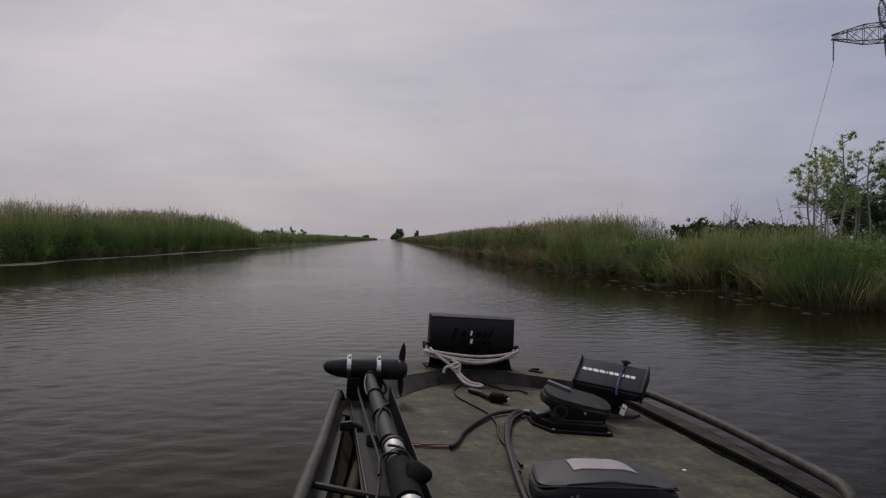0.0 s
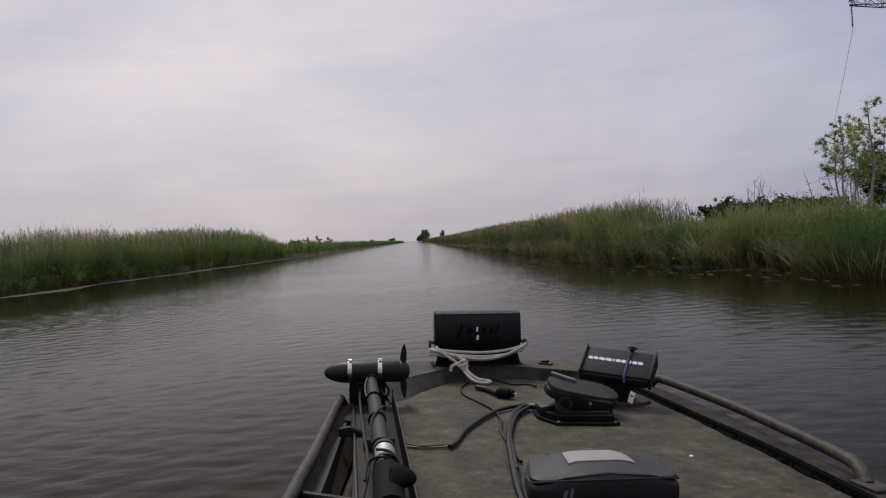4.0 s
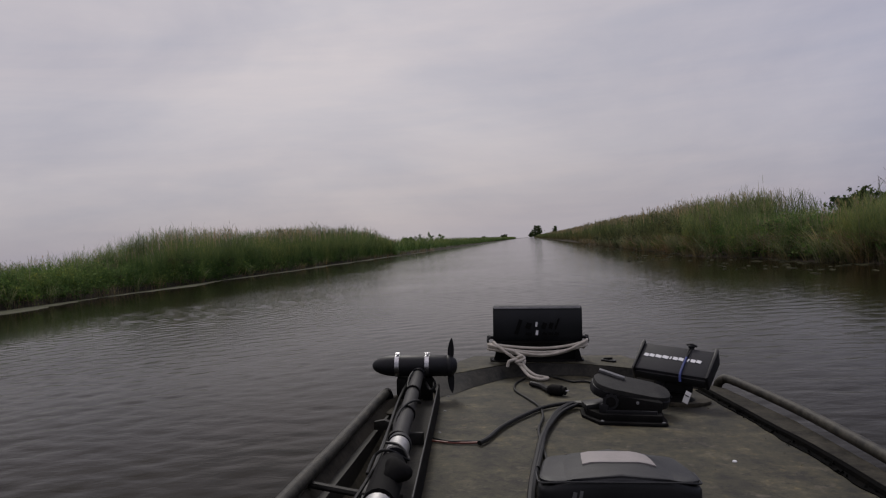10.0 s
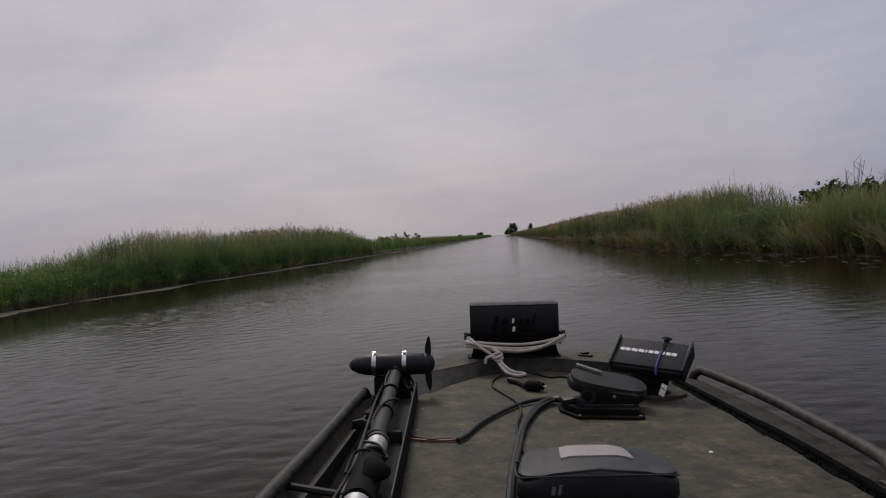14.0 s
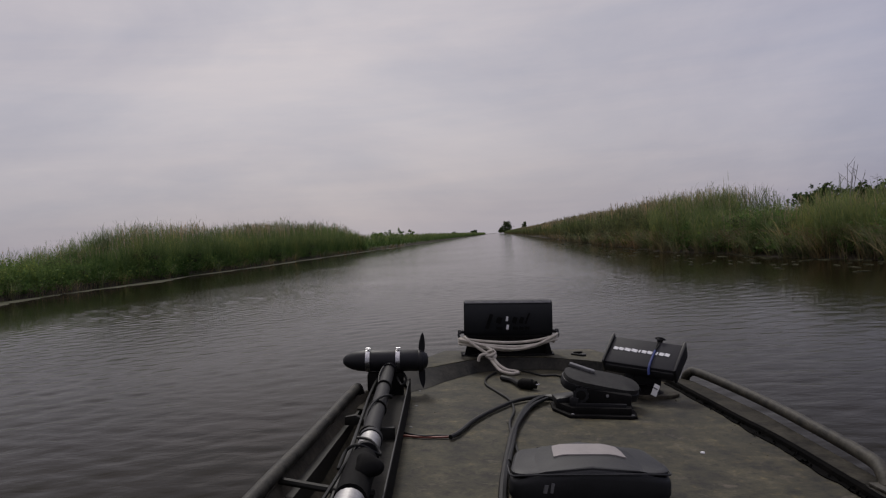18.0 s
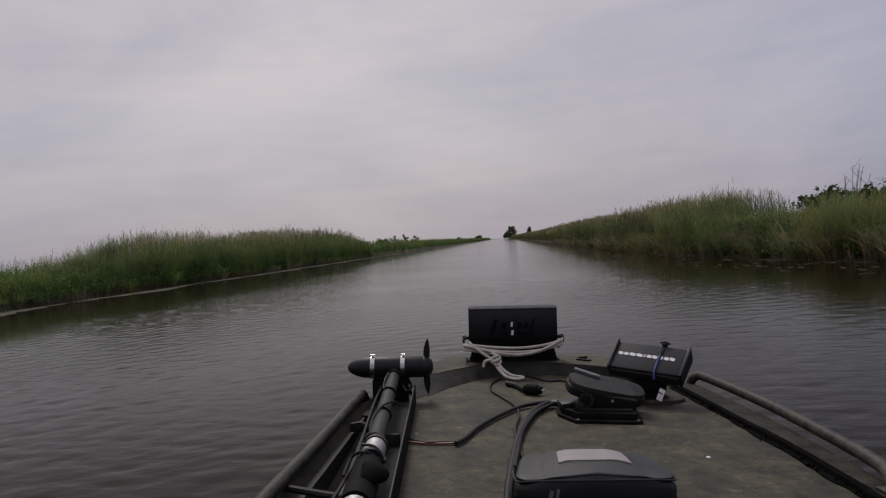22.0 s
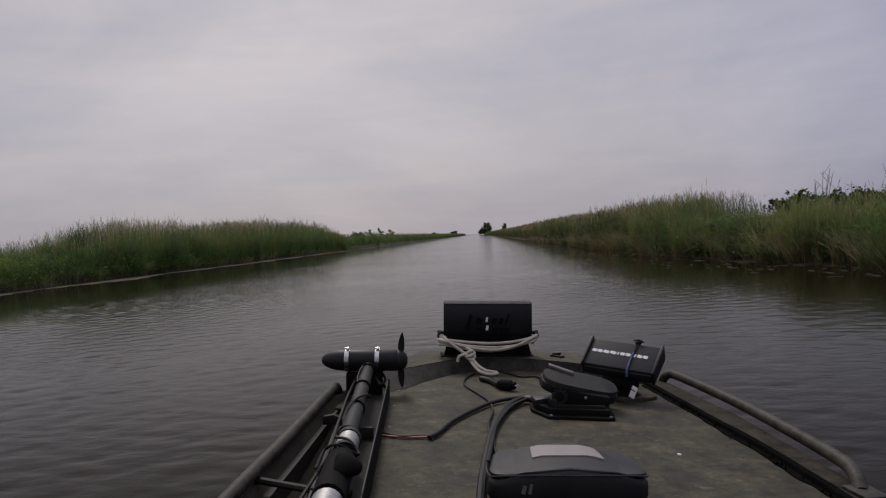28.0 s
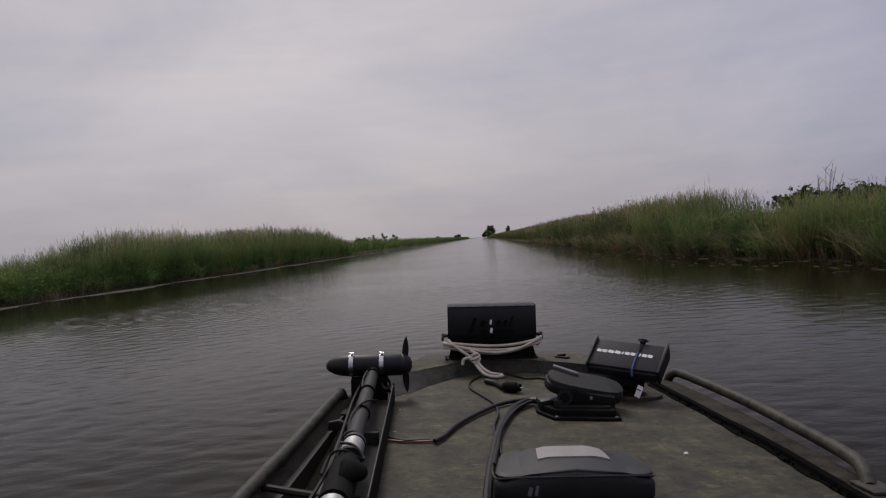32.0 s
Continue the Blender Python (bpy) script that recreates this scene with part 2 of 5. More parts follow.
def deck_paint():
    """Olive non-skid deck paint, worn pale in patches and speckled with dirt."""
    m, t, p = material("worn_deck_paint")
    co = node(t, "ShaderNodeTexCoord").outputs["Object"]
    a = node(t, "ShaderNodeTexNoise", Scale=10.0, Detail=9.0, Roughness=0.68, Distortion=0.2)
    b = node(t, "ShaderNodeTexNoise", Scale=24.0, Detail=8.0, Roughness=0.75)
    c = node(t, "ShaderNodeTexNoise", Scale=170.0, Detail=3.0)
    for n in (a, b, c):
        t.links.new(co, n.inputs["Vector"])
    base = ramp(t, a.outputs["Fac"], (0.36, (0.0115, 0.0104, 0.0050)), (0.47, (0.0345, 0.0312, 0.0155)), (0.56, (0.0440, 0.0396, 0.0205)), (0.68, (0.084, 0.074, 0.042)))
    spots = ramp(t, b.outputs["Fac"], (0.37, (0.30, 0.29, 0.27)), (0.46, (0.92, 0.92, 0.92)), (0.56, (1.05, 1.05, 1.05)), (0.64, (1.95, 1.76, 1.52)))
    mul = node(t, "ShaderNodeMix"); mul.data_type, mul.blend_type = "RGBA", "MULTIPLY"; mul.inputs["Factor"].default_value = 1.0
    t.links.new(base, mul.inputs["A"]); t.links.new(spots, mul.inputs["B"])
    # broad grime and tan scuffs worn through the paint
    e = node(t, "ShaderNodeTexNoise", Scale=2.6, Detail=5.0, Roughness=0.6, Distortion=0.8)
    f = node(t, "ShaderNodeTexNoise", Scale=13.0, Detail=7.0, Roughness=0.72, Distortion=0.2)
    t.links.new(co, e.inputs["Vector"]); t.links.new(co, f.inputs["Vector"])
    grime = ramp(t, e.outputs["Fac"], (0.34, (0.48, 0.47, 0.45)), (0.50, (0.80, 0.80, 0.78)), (0.64, (1.05, 1.02, 1.0)))
    mg = node(t, "ShaderNodeMix"); mg.data_type, mg.blend_type = "RGBA", "MULTIPLY"; mg.inputs["Factor"].default_value = 1.0
    t.links.new(mul.outputs["Result"], mg.inputs["A"]); t.links.new(grime, mg.inputs["B"])
    sc = node(t, "ShaderNodeMapRange"); sc.inputs["From Min"].default_value, sc.inputs["From Max"].default_value = 0.58, 0.76
    t.links.new(f.outputs["Fac"], sc.inputs["Value"])
    ms = node(t, "ShaderNodeMix"); ms.data_type = "RGBA"; ms.inputs["B"].default_value = (0.105, 0.088, 0.062, 1)
    t.links.new(sc.outputs[0], ms.inputs["Factor"]); t.links.new(mg.outputs["Result"], ms.inputs["A"])
    t.links.new(ms.outputs["Result"], p.inputs["Base Color"])
    p.inputs["Roughness"].default_value = 0.75
    p.inputs["Specular IOR Level"].default_value = 0.3
    bp = node(t, "ShaderNodeBump", Strength=0.5, Distance=0.002)
    t.links.new(c.outputs["Fac"], bp.inputs["Height"]); t.links.new(bp.outputs[0], p.inputs["Normal"])
    return m


M_DECK = deck_paint()


def water_material():
    """Murky brown water: a clear reflecting skin with fine wind ripples over the modelled waves."""
    m, t, p = material("murky_canal_water")
    co = node(t, "ShaderNodeTexCoord").outputs["Object"]
    p.inputs["Roughness"].default_value = 0.08
    p.inputs["IOR"].default_value = 1.333
    p.inputs["Specular IOR Level"].default_value = 0.055
    mud = node(t, "ShaderNodeTexNoise", Scale=0.16, Detail=5.0)
    t.links.new(co, mud.inputs["Vector"])
    t.links.new(ramp(t, mud.outputs["Fac"], (0.3, (0.0070, 0.0055, 0.0025)), (0.7, (0.0112, 0.0089, 0.0043))), p.inputs["Base Color"])
    turn = node(t, "ShaderNodeMapping"); turn.inputs["Rotation"].default_value = (0, 0, radians(14)); turn.inputs["Scale"].default_value = (0.6, 1.0, 1.0)
    t.links.new(co, turn.inputs[0])
    a = node(t, "ShaderNodeTexNoise", Scale=12.0, Detail=4.0, Roughness=0.55, Distortion=0.8)
    g = node(t, "ShaderNodeTexNoise", Scale=0.11, Detail=3.0)
    t.links.new(turn.outputs[0], a.inputs["Vector"]); t.links.new(co, g.inputs["Vector"])
    gust = node(t, "ShaderNodeMapRange"); gust.inputs["From Min"].default_value, gust.inputs["From Max"].default_value = 0.35, 0.65
    gust.inputs["To Min"].default_value, gust.inputs["To Max"].default_value = 0.25, 1.0
    t.links.new(g.outputs["Fac"], gust.inputs["Value"])
    xs = node(t, "ShaderNodeSeparateXYZ"); t.links.new(co, xs.inputs[0])
    lee = gust.outputs[0]
    for far, open_water in ((-12.4, -7.0), (5.2, 1.2)):      # the reeds shelter the water close to the banks
        mr = node(t, "ShaderNodeMapRange"); mr.interpolation_type = "SMOOTHSTEP"
        mr.inputs["From Min"].default_value, mr.inputs["From Max"].default_value = far, open_water
        mr.inputs["To Min"].default_value, mr.inputs["To Max"].default_value = (0.08 if far < 0 else 0.40), 1.0
        t.links.new(xs.outputs["X"], mr.inputs["Value"])
        mm = node(t, "ShaderNodeMath"); mm.operation = "MULTIPLY"
        t.links.new(lee, mm.inputs[0]); t.links.new(mr.outputs[0], mm.inputs[1])
        lee = mm.outputs[0]
    am = node(t, "ShaderNodeMath"); am.operation = "MULTIPLY"
    t.links.new(a.outputs["Fac"], am.inputs[0]); t.links.new(lee, am.inputs[1])
    bp = node(t, "ShaderNodeBump", Strength=1.0, Distance=0.0060)
    t.links.new(am.outputs[0], bp.inputs["Height"]); t.links.new(bp.outputs[0], p.inputs["Normal"])
    return m


M_WATER = water_material()


def leafy(name, low, mid, high, zlow, zhigh, rough=0.6):
    """Plant colour: ramped by height from low to high, varied from blade to blade and in broad patches."""
    m, t, p = material(name)
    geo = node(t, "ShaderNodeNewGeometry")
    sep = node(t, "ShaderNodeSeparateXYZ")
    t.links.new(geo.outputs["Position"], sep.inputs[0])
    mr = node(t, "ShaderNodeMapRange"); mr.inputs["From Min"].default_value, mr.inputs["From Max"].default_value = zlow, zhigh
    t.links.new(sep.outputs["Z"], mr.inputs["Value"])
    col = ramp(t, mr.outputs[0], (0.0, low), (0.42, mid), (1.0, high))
    n = node(t, "ShaderNodeTexNoise", Scale=0.42, Detail=5.0)
    t.links.new(geo.outputs["Position"], n.inputs["Vector"])
    patch = ramp(t, n.outputs["Fac"], (0.34, (0.50, 0.58, 0.50)), (0.48, (0.98, 1.0, 0.98)), (0.58, (1.12, 1.08, 1.0)), (0.68, (1.42, 1.16, 1.04)))
    isl = ramp(t, geo.outputs["Random Per Island"], (0.0, (0.60, 0.68, 0.60)), (0.55, (1.0, 1.0, 1.0)), (0.86, (1.25, 1.18, 1.0)), (1.0, (1.75, 1.45, 1.05)))
    cur = col
    for f in (patch, isl):
        mul = node(t, "ShaderNodeMix"); mul.data_type, mul.blend_type = "RGBA", "MULTIPLY"; mul.inputs["Factor"].default_value = 1.0
        t.links.new(cur, mul.inputs["A"]); t.links.new(f, mul.inputs["B"])
        cur = mul.outputs["Result"]
    t.links.new(cur, p.inputs["Base Color"])
    p.inputs["Roughness"].default_value = rough
    p.inputs["Specular IOR Level"].default_value = 0.06
    back = node(t, "ShaderNodeBsdfTranslucent")
    t.links.new(cur, back.inputs["Color"])
    both = node(t, "ShaderNodeMixShader"); both.inputs[0].default_value = 0.45
    t.links.new(p.outputs[0], both.inputs[1]); t.links.new(back.outputs[0], both.inputs[2])
    t.links.new(both.outputs[0], t.nodes["Material Output"].inputs["Surface"])
    return m


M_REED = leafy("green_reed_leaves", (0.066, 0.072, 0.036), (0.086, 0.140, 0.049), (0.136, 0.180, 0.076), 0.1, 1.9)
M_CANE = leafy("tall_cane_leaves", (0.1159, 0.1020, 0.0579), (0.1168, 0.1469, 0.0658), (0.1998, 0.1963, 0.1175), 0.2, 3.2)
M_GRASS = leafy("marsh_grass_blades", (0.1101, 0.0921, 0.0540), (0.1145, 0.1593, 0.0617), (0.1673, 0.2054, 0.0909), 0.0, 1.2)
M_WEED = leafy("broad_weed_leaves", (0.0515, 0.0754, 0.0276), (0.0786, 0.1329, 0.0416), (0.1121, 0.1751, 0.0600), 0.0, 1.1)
M_PLUME = leafy("tan_reed_plumes", (0.2264, 0.1984, 0.132), (0.2456, 0.2128, 0.1464), (0.2832, 0.2456, 0.1792), 0.5, 3.0)
M_STRAW = leafy("dead_straw_stems", (0.1244, 0.1027, 0.0666), (0.2006, 0.1686, 0.1122), (0.2169, 0.1884, 0.1244), 0.0, 0.9)
M_THATCH = leafy("dead_brown_leaves", (0.060, 0.040, 0.028), (0.100, 0.070, 0.047), (0.150, 0.115, 0.075), 0.0, 0.9)
M_LEAF = leafy("tree_leaves", (0.16, 0.21, 0.085), (0.21, 0.27, 0.11), (0.30, 0.36, 0.16), 0.0, 9.0)
M_LEAFDARK = leafy("dark_tree_leaves", (0.040, 0.060, 0.028), (0.055, 0.080, 0.034), (0.075, 0.104, 0.045), 0.0, 9.0)
M_FAN = leafy("pale_cattail_leaves", (0.144, 0.1368, 0.0864), (0.1584, 0.18, 0.1008), (0.1944, 0.216, 0.1296), 0.0, 1.0)
M_THICKET = leafy("dull_shrub_leaves", (0.0585, 0.0572, 0.0390), (0.0780, 0.0884, 0.0468), (0.1105, 0.1235, 0.0624), 0.0, 2.2)
M_MAT = plain("floating_plant_raft", (0.012, 0.014, 0.007), (0.060, 0.058, 0.034), 0.88, scale=3.0, fine=22, bump=0.8, dist=0.02, gloss=0.04)
M_MUD = plain("wet_mud", (0.016, 0.013, 0.009), (0.050, 0.042, 0.030), 0.85, scale=1.2, fine=14, bump=0.8, dist=0.02, gloss=0.1)
M_SCUM = plain("muddy_duckweed_shelf", (0.036, 0.038, 0.022), (0.105, 0.104, 0.072), 0.85, scale=1.6, fine=12, bump=0.8, dist=0.02, gloss=0.06)
M_MARSH = plain("marsh_soil", (0.020, 0.026, 0.012), (0.045, 0.060, 0.022), 0.9, scale=0.3, fine=4, bump=0.8, dist=0.05)

# ================= building helpers =================
BY = 3.13
HEEL = 3.6   # the boat leans a little to one side
BOAT = pose(0, 0, 1.15, 0.2, HEEL, BY) @ Matrix.Translation((0, 0, -1.15))


def thing(name, at=(0, 0, 0), turn=(0, 0, 0), label="", category="", group="", afloat=True):
    """An empty at a thing's base; on the boat, at is in the boat's own axes."""
    e = new(name)
    e.empty_display_size = 0.05
    m = pose(*at, *turn)
    e.matrix_world = BOAT @ m if afloat else m
    return tagged(e, label, category, group)


def part(name, bm, mat, parent=None, label="", smooth=True):
    me = bpy.data.meshes.new(name)
    bmesh.ops.recalc_face_normals(bm, faces=bm.faces)
    bm.to_mesh(me)
    bm.free()
    me.materials.append(mat)
    if smooth:
        me.shade_smooth()
        me.set_sharp_from_angle(angle=radians(38))
    ob = new(name, me)
    if parent is not None:
        ob.parent = parent
    return tagged(ob, label)


def slab(size, at=(0, 0, 0), turn=(0, 0, 0), bevel=0.0, seg=2):
    """A box with rounded edges, centred on at."""
    bm = bmesh.new()
    bmesh.ops.create_cube(bm, size=1.0)
    bmesh.ops.scale(bm, vec=size, verts=bm.verts)
    if bevel:
        bmesh.ops.bevel(bm, geom=bm.edges[:], offset=bevel, segments=seg, profile=0.6, affect="EDGES")
    bmesh.ops.transform(bm, matrix=pose(*at, *turn), verts=bm.verts)
    return bm


def glide(pts, steps=6):
    """Points along a smooth line through pts."""
    p = [Vector(q) for q in pts]
    if len(p) < 3:
        return p
    out = []
    for k in range(len(p) - 1):
        a, b, c, d = p[max(k - 1, 0)], p[k], p[k + 1], p[min(k + 2, len(p) - 1)]
        for j in range(steps):
            u = j / steps
            out.append(0.5 * (2 * b + (c - a) * u + (2 * a - 5 * b + 4 * c - d) * u * u + (3 * b - a - 3 * c + d) * u ** 3))
    return out + [p[-1]]


def tube(pts, radius, sides=10, steps=6, bm=None):
    """A round tube along pts; radius is one number or one for each end."""
    bm = bm or bmesh.new()
    line = glide(pts, steps)
    r0, r1 = radius if isinstance(radius, tuple) else (radius, radius)
    rings, up = [], None
    for k, q in enumerate(line):
        d = (line[min(k + 1, len(line) - 1)] - line[max(k - 1, 0)]).normalized()
        if up is None:
            up = Vector((0, 0, 1)) if abs(d.z) < 0.9 else Vector((1, 0, 0))
        side = d.cross(up).normalized()
        up = side.cross(d).normalized()
        r = r0 + (r1 - r0) * k / (len(line) - 1)
        rings.append([bm.verts.new(q + (side * math.cos(a) + up * math.sin(a)) * r) for a in [2 * math.pi * j / sides for j in range(sides)]])
    for a, b in zip(rings, rings[1:]):
        for j in range(sides):
            bm.faces.new((a[j], a[(j + 1) % sides], b[(j + 1) % sides], b[j]))
    bm.faces.new(rings[0][::-1]); bm.faces.new(rings[-1])
    return bm


def lathe(profile, sides=24, m=None):
    """A turned body: (along, radius) pairs along +x."""
    bm = bmesh.new()
    rings = [[bm.verts.new((x, r * math.cos(2 * math.pi * j / sides), r * math.sin(2 * math.pi * j / sides))) for j in range(sides)] for x, r in profile]
    for a, b in zip(rings, rings[1:]):
        for j in range(sides):
            bm.faces.new((a[j], a[(j + 1) % sides], b[(j + 1) % sides], b[j]))
    bm.faces.new(rings[0][::-1]); bm.faces.new(rings[-1])
    if m is not None:
        bmesh.ops.transform(bm, matrix=m, verts=bm.verts)
    return bm


def prism(outline, z0, z1, bevel=0.0, m=None):
    """An outline in x, y given thickness from z0 to z1."""
    bm = bmesh.new()
    lo = [bm.verts.new((x, y, z0)) for x, y in outline]
    hi = [bm.verts.new((x, y, z1)) for x, y in outline]
    n = len(outline)
    bm.faces.new(lo[::-1]); bm.faces.new(hi)
    for k in range(n):
        bm.faces.new((lo[k], lo[(k + 1) % n], hi[(k + 1) % n], hi[k]))
    if bevel:
        bmesh.ops.bevel(bm, geom=bm.edges[:], offset=bevel, segments=2, profile=0.6, affect="EDGES")
    if m is not None:
        bmesh.ops.transform(bm, matrix=m, verts=bm.verts)
    return bm


def raw(name, verts, faces, mat, label="", category="", kind="", parent=None):
    me = bpy.data.meshes.new(name)
    me.from_pydata(verts, [], faces)
    me.materials.append(mat)
    ob = new(name, me)
    if parent is not None:
        ob.parent = parent
    return tagged(ob, label, category, "", kind)


# ================= canal, banks, marsh =================
def edge_left(y):
    return -18.1 + 0.5 * noise.noise(Vector((0.3, y * 0.10, 0))) + 0.2 * noise.noise(Vector((4.3, y * 0.5, 0)))


def bump(y, a, b, soft):
    u = min(1, max(0, (y - a + soft) / (2 * soft))); v = min(1, max(0, (b + soft - y) / (2 * soft)))
    return u * u * (3 - 2 * u) * v * v * (3 - 2 * v)


def edge_right(y):
    e = 5.9 + 0.9 * bump(y, -90, 25, 3.0) + 0.28 * min(6.5, max(0.0, 19.0 - y))
    return e + 0.4 * noise.noise(Vector((9.3, y * 0.15, 0))) + 0.25 * noise.noise(Vector((2.3, y * 0.6, 0)))


def tall_left(y):
    h = 1.52 + 1.36 * bump(y, 35, 96, 4) + 0.38 * bump(y, 60, 90, 8) + 0.6 * bump(y, 95, 5000, 12)
    return h * (1 + 0.15 * noise.noise(Vector((1.1, y * 0.25, 0))))


def tall_right(y):
    h = 0.80 + 0.34 * bump(y, 14.8, 18.8, 0.8) + 0.26 * bump(y, 18.5, 26, 1.5) + 1.06 * bump(y, 27.5, 5000, 2.5) + 0.10 * bump(y, 29, 36, 2.5) - 0.2 * bump(y, 90, 5000, 20)
    return h * (1 + 0.18 * noise.noise(Vector((7.1, y * 0.35, 0))) + (0.34 * noise.noise(Vector((3.7, y * 0.62, 4))) if y < 34 else 0))


def ground_sheet():
    """Marsh, banks and canal bed in one sheet that reaches the horizon."""
    ys = [-3200, -1200, -400, -150, -60, -40, -25, -15, -10] + [-6 + 1.0 * k for k in range(72)] + [68, 72, 78, 85, 95, 110, 130, 160, 200, 260, 350, 500, 800, 1300, 2000, 3200]
    verts, faces = [], []
    cols = None
    for y in ys:
        l, r = edge_left(y), edge_right(y)
        if y > 1300:
            l, r = l * 0.02, r * 0.02
        row = [(-3200, .28), (-900, .28), (-200, .3), (-60, .3), (l - 22, .3), (l - 8, .3), (l - 3, .34), (l - 1.2, .33), (l - 0.55, .30), (l - .22, .25), (l - .06, -.02), (l + 1.2, -.5),
               (0, -1.2), (r - 1.2, -.5), (r - .25, -.06), (r + .12, .02), (r + .5, .14), (r + 1.2, .26), (r + 3, .3), (r + 8, .3), (r + 22, .3), (60, .3), (200, .3), (900, .28), (3200, .28)]
        cols = len(row)
        for x, z in row:
            near = 0.05 if abs(x) < 40 else 0.0
            verts.append((x, y, z + near * noise.noise(Vector((x * 0.8, y * 0.8, 0)))))
    for i in range(len(ys) - 1):
        for j in range(cols - 1):
            a = i * cols + j
            faces.append((a, a + 1, a + cols + 1, a + cols))
    ob = raw("ground", verts, faces, M_MARSH, "low flat marsh ground with muddy canal banks", "ground", "structure")
    ob.data.materials.append(M_MUD)
    for k, f in enumerate(ob.data.polygons):
        f.material_index = 1 if 7 <= k % (cols - 1) <= 16 else 0
    ob.data.shade_smooth()
    return ob


ground_sheet()
def canal_water():
    """One sheet of water along the canal, with wind ripples modelled in the stretch about the boat."""
    r = np.random.default_rng(21)
    near = [1.0]
    while near[-1] < 64:
        near.append(near[-1] + 0.020 + 0.0042 * near[-1])
    ys = np.array([-3200, -400, -60, -20, -6, -2, 0] + near + [70, 90, 150, 400, 1300, 3200], float)
    xs = np.concatenate([[-22.0], np.linspace(-20.0, -9, 124), np.linspace(-8.95, 8.0, 330), [10.5, 13, 17]])
    X, Y = np.meshgrid(xs, ys)
    Z = np.zeros_like(X)
    # patches of breeze, calmer in the lee of the banks and of the boat
    patch = sum(np.sin(X * r.normal(0, 0.30) + Y * r.normal(0, 0.14) + r.uniform(0, 6.3)) for k in range(7)) / 3.2
    shore = 0.9 * np.sin(Y * 0.33 + 1.0) + 0.5 * np.sin(Y * 0.83)
    lee = np.clip((X + 11.0 - np.clip((Y - 18) * 0.3, 0, 4.5) + 0.9 * shore) / 2.6, 0.06, 1) * np.clip((6.4 + 0.4 * shore - X) / 1.0, 0.32, 1)
    fade = np.clip((Y - 1.0) / 2.0, 0, 1) * np.clip((64 - Y) / 22, 0, 1)
    calm = 1 - 0.64 * np.clip((X - 0.3) / 3.2, 0, 1)      # the near bank breaks the wind
    env = np.clip(0.80 + 0.28 * patch, 0.45, 1.3) * lee * calm * fade
    for k in range(60):
        wl = 0.075 * (0.50 / 0.075) ** r.random()
        th = radians(90 + 8 + r.normal(0, 38))
        kx, ky = 2 * math.pi / wl * math.cos(th), 2 * math.pi / wl * math.sin(th)
        res = np.clip((wl / (0.020 + 0.0042 * np.maximum(Y, 0)) - 2.2) / 2.0, 0, 1)   # leave out waves finer than the mesh
        ph = r.uniform(0, 6.3) + 1.1 * np.sin(X * r.normal(0, 0.5) + Y * r.normal(0, 0.4) + r.uniform(0, 6.3))
        Z += WAVE * (0.22 / wl) ** 0.45 * wl / (2 * math.pi) * res * np.sin(kx * X + ky * Y + ph)
    Z *= env
    Z -= 0.30 * np.abs(Z)      # flatter troughs, lower crests under the breeze
    V = np.stack([X, Y, Z], 2).reshape(-1, 3)
    c, n = len(xs), len(ys)
    q = (np.arange(n - 1)[:, None] * c + np.arange(c - 1)[None, :]).ravel()
    ob = stuff("water", [(V, np.stack([q, q + 1, q + c + 1, q + c], 1), np.zeros((0, 3), int))], M_WATER, "dark murky rippled canal water under a grey sky", "water")
    ob.data.shade_smooth()
    return tagged(ob, kind="structure")


def blades(rng, x, y, z, h, width, lean, curl, heading=None, segs=3):
    """Arching tapered leaves, one for each root: vertices and faces."""
    n = len(x)
    th = rng.uniform(0, 2 * np.pi, n) if heading is None else heading
    face = rng.uniform(0, 2 * np.pi, n)
    V = np.zeros((n, 2 * segs + 1, 3))
    for s in range(segs + 1):
        u = s / segs
        out = h * (lean * u + curl * u ** 2.4)
        up = h * (u - 0.45 * np.abs(curl) * u ** 3.0)
        px, py, pz = x + np.cos(th) * out, y + np.sin(th) * out, z + up
        w = width * (1 - u ** 1.7) * (0.55 + 0.45 * min(1, u * 5))
        if s < segs:
            V[:, 2 * s] = np.stack([px - np.cos(face) * w / 2, py - np.sin(face) * w / 2, pz], 1)
            V[:, 2 * s + 1] = np.stack([px + np.cos(face) * w / 2, py + np.sin(face) * w / 2, pz], 1)
        else:
            V[:, 2 * s] = np.stack([px, py, pz], 1)
    k = 2 * segs + 1
    F = []
    base = np.arange(n) * k
    quads = np.concatenate([np.stack([base + 2 * s, base + 2 * s + 1, base + 2 * s + 3, base + 2 * s + 2], 1) for s in range(segs - 1)]) if segs > 1 else np.zeros((0, 4), int)
    s = segs - 1
    tris = np.stack([base + 2 * s, base + 2 * s + 1, base + 2 * s + 2], 1)
    return V.reshape(-1, 3), quads, tris


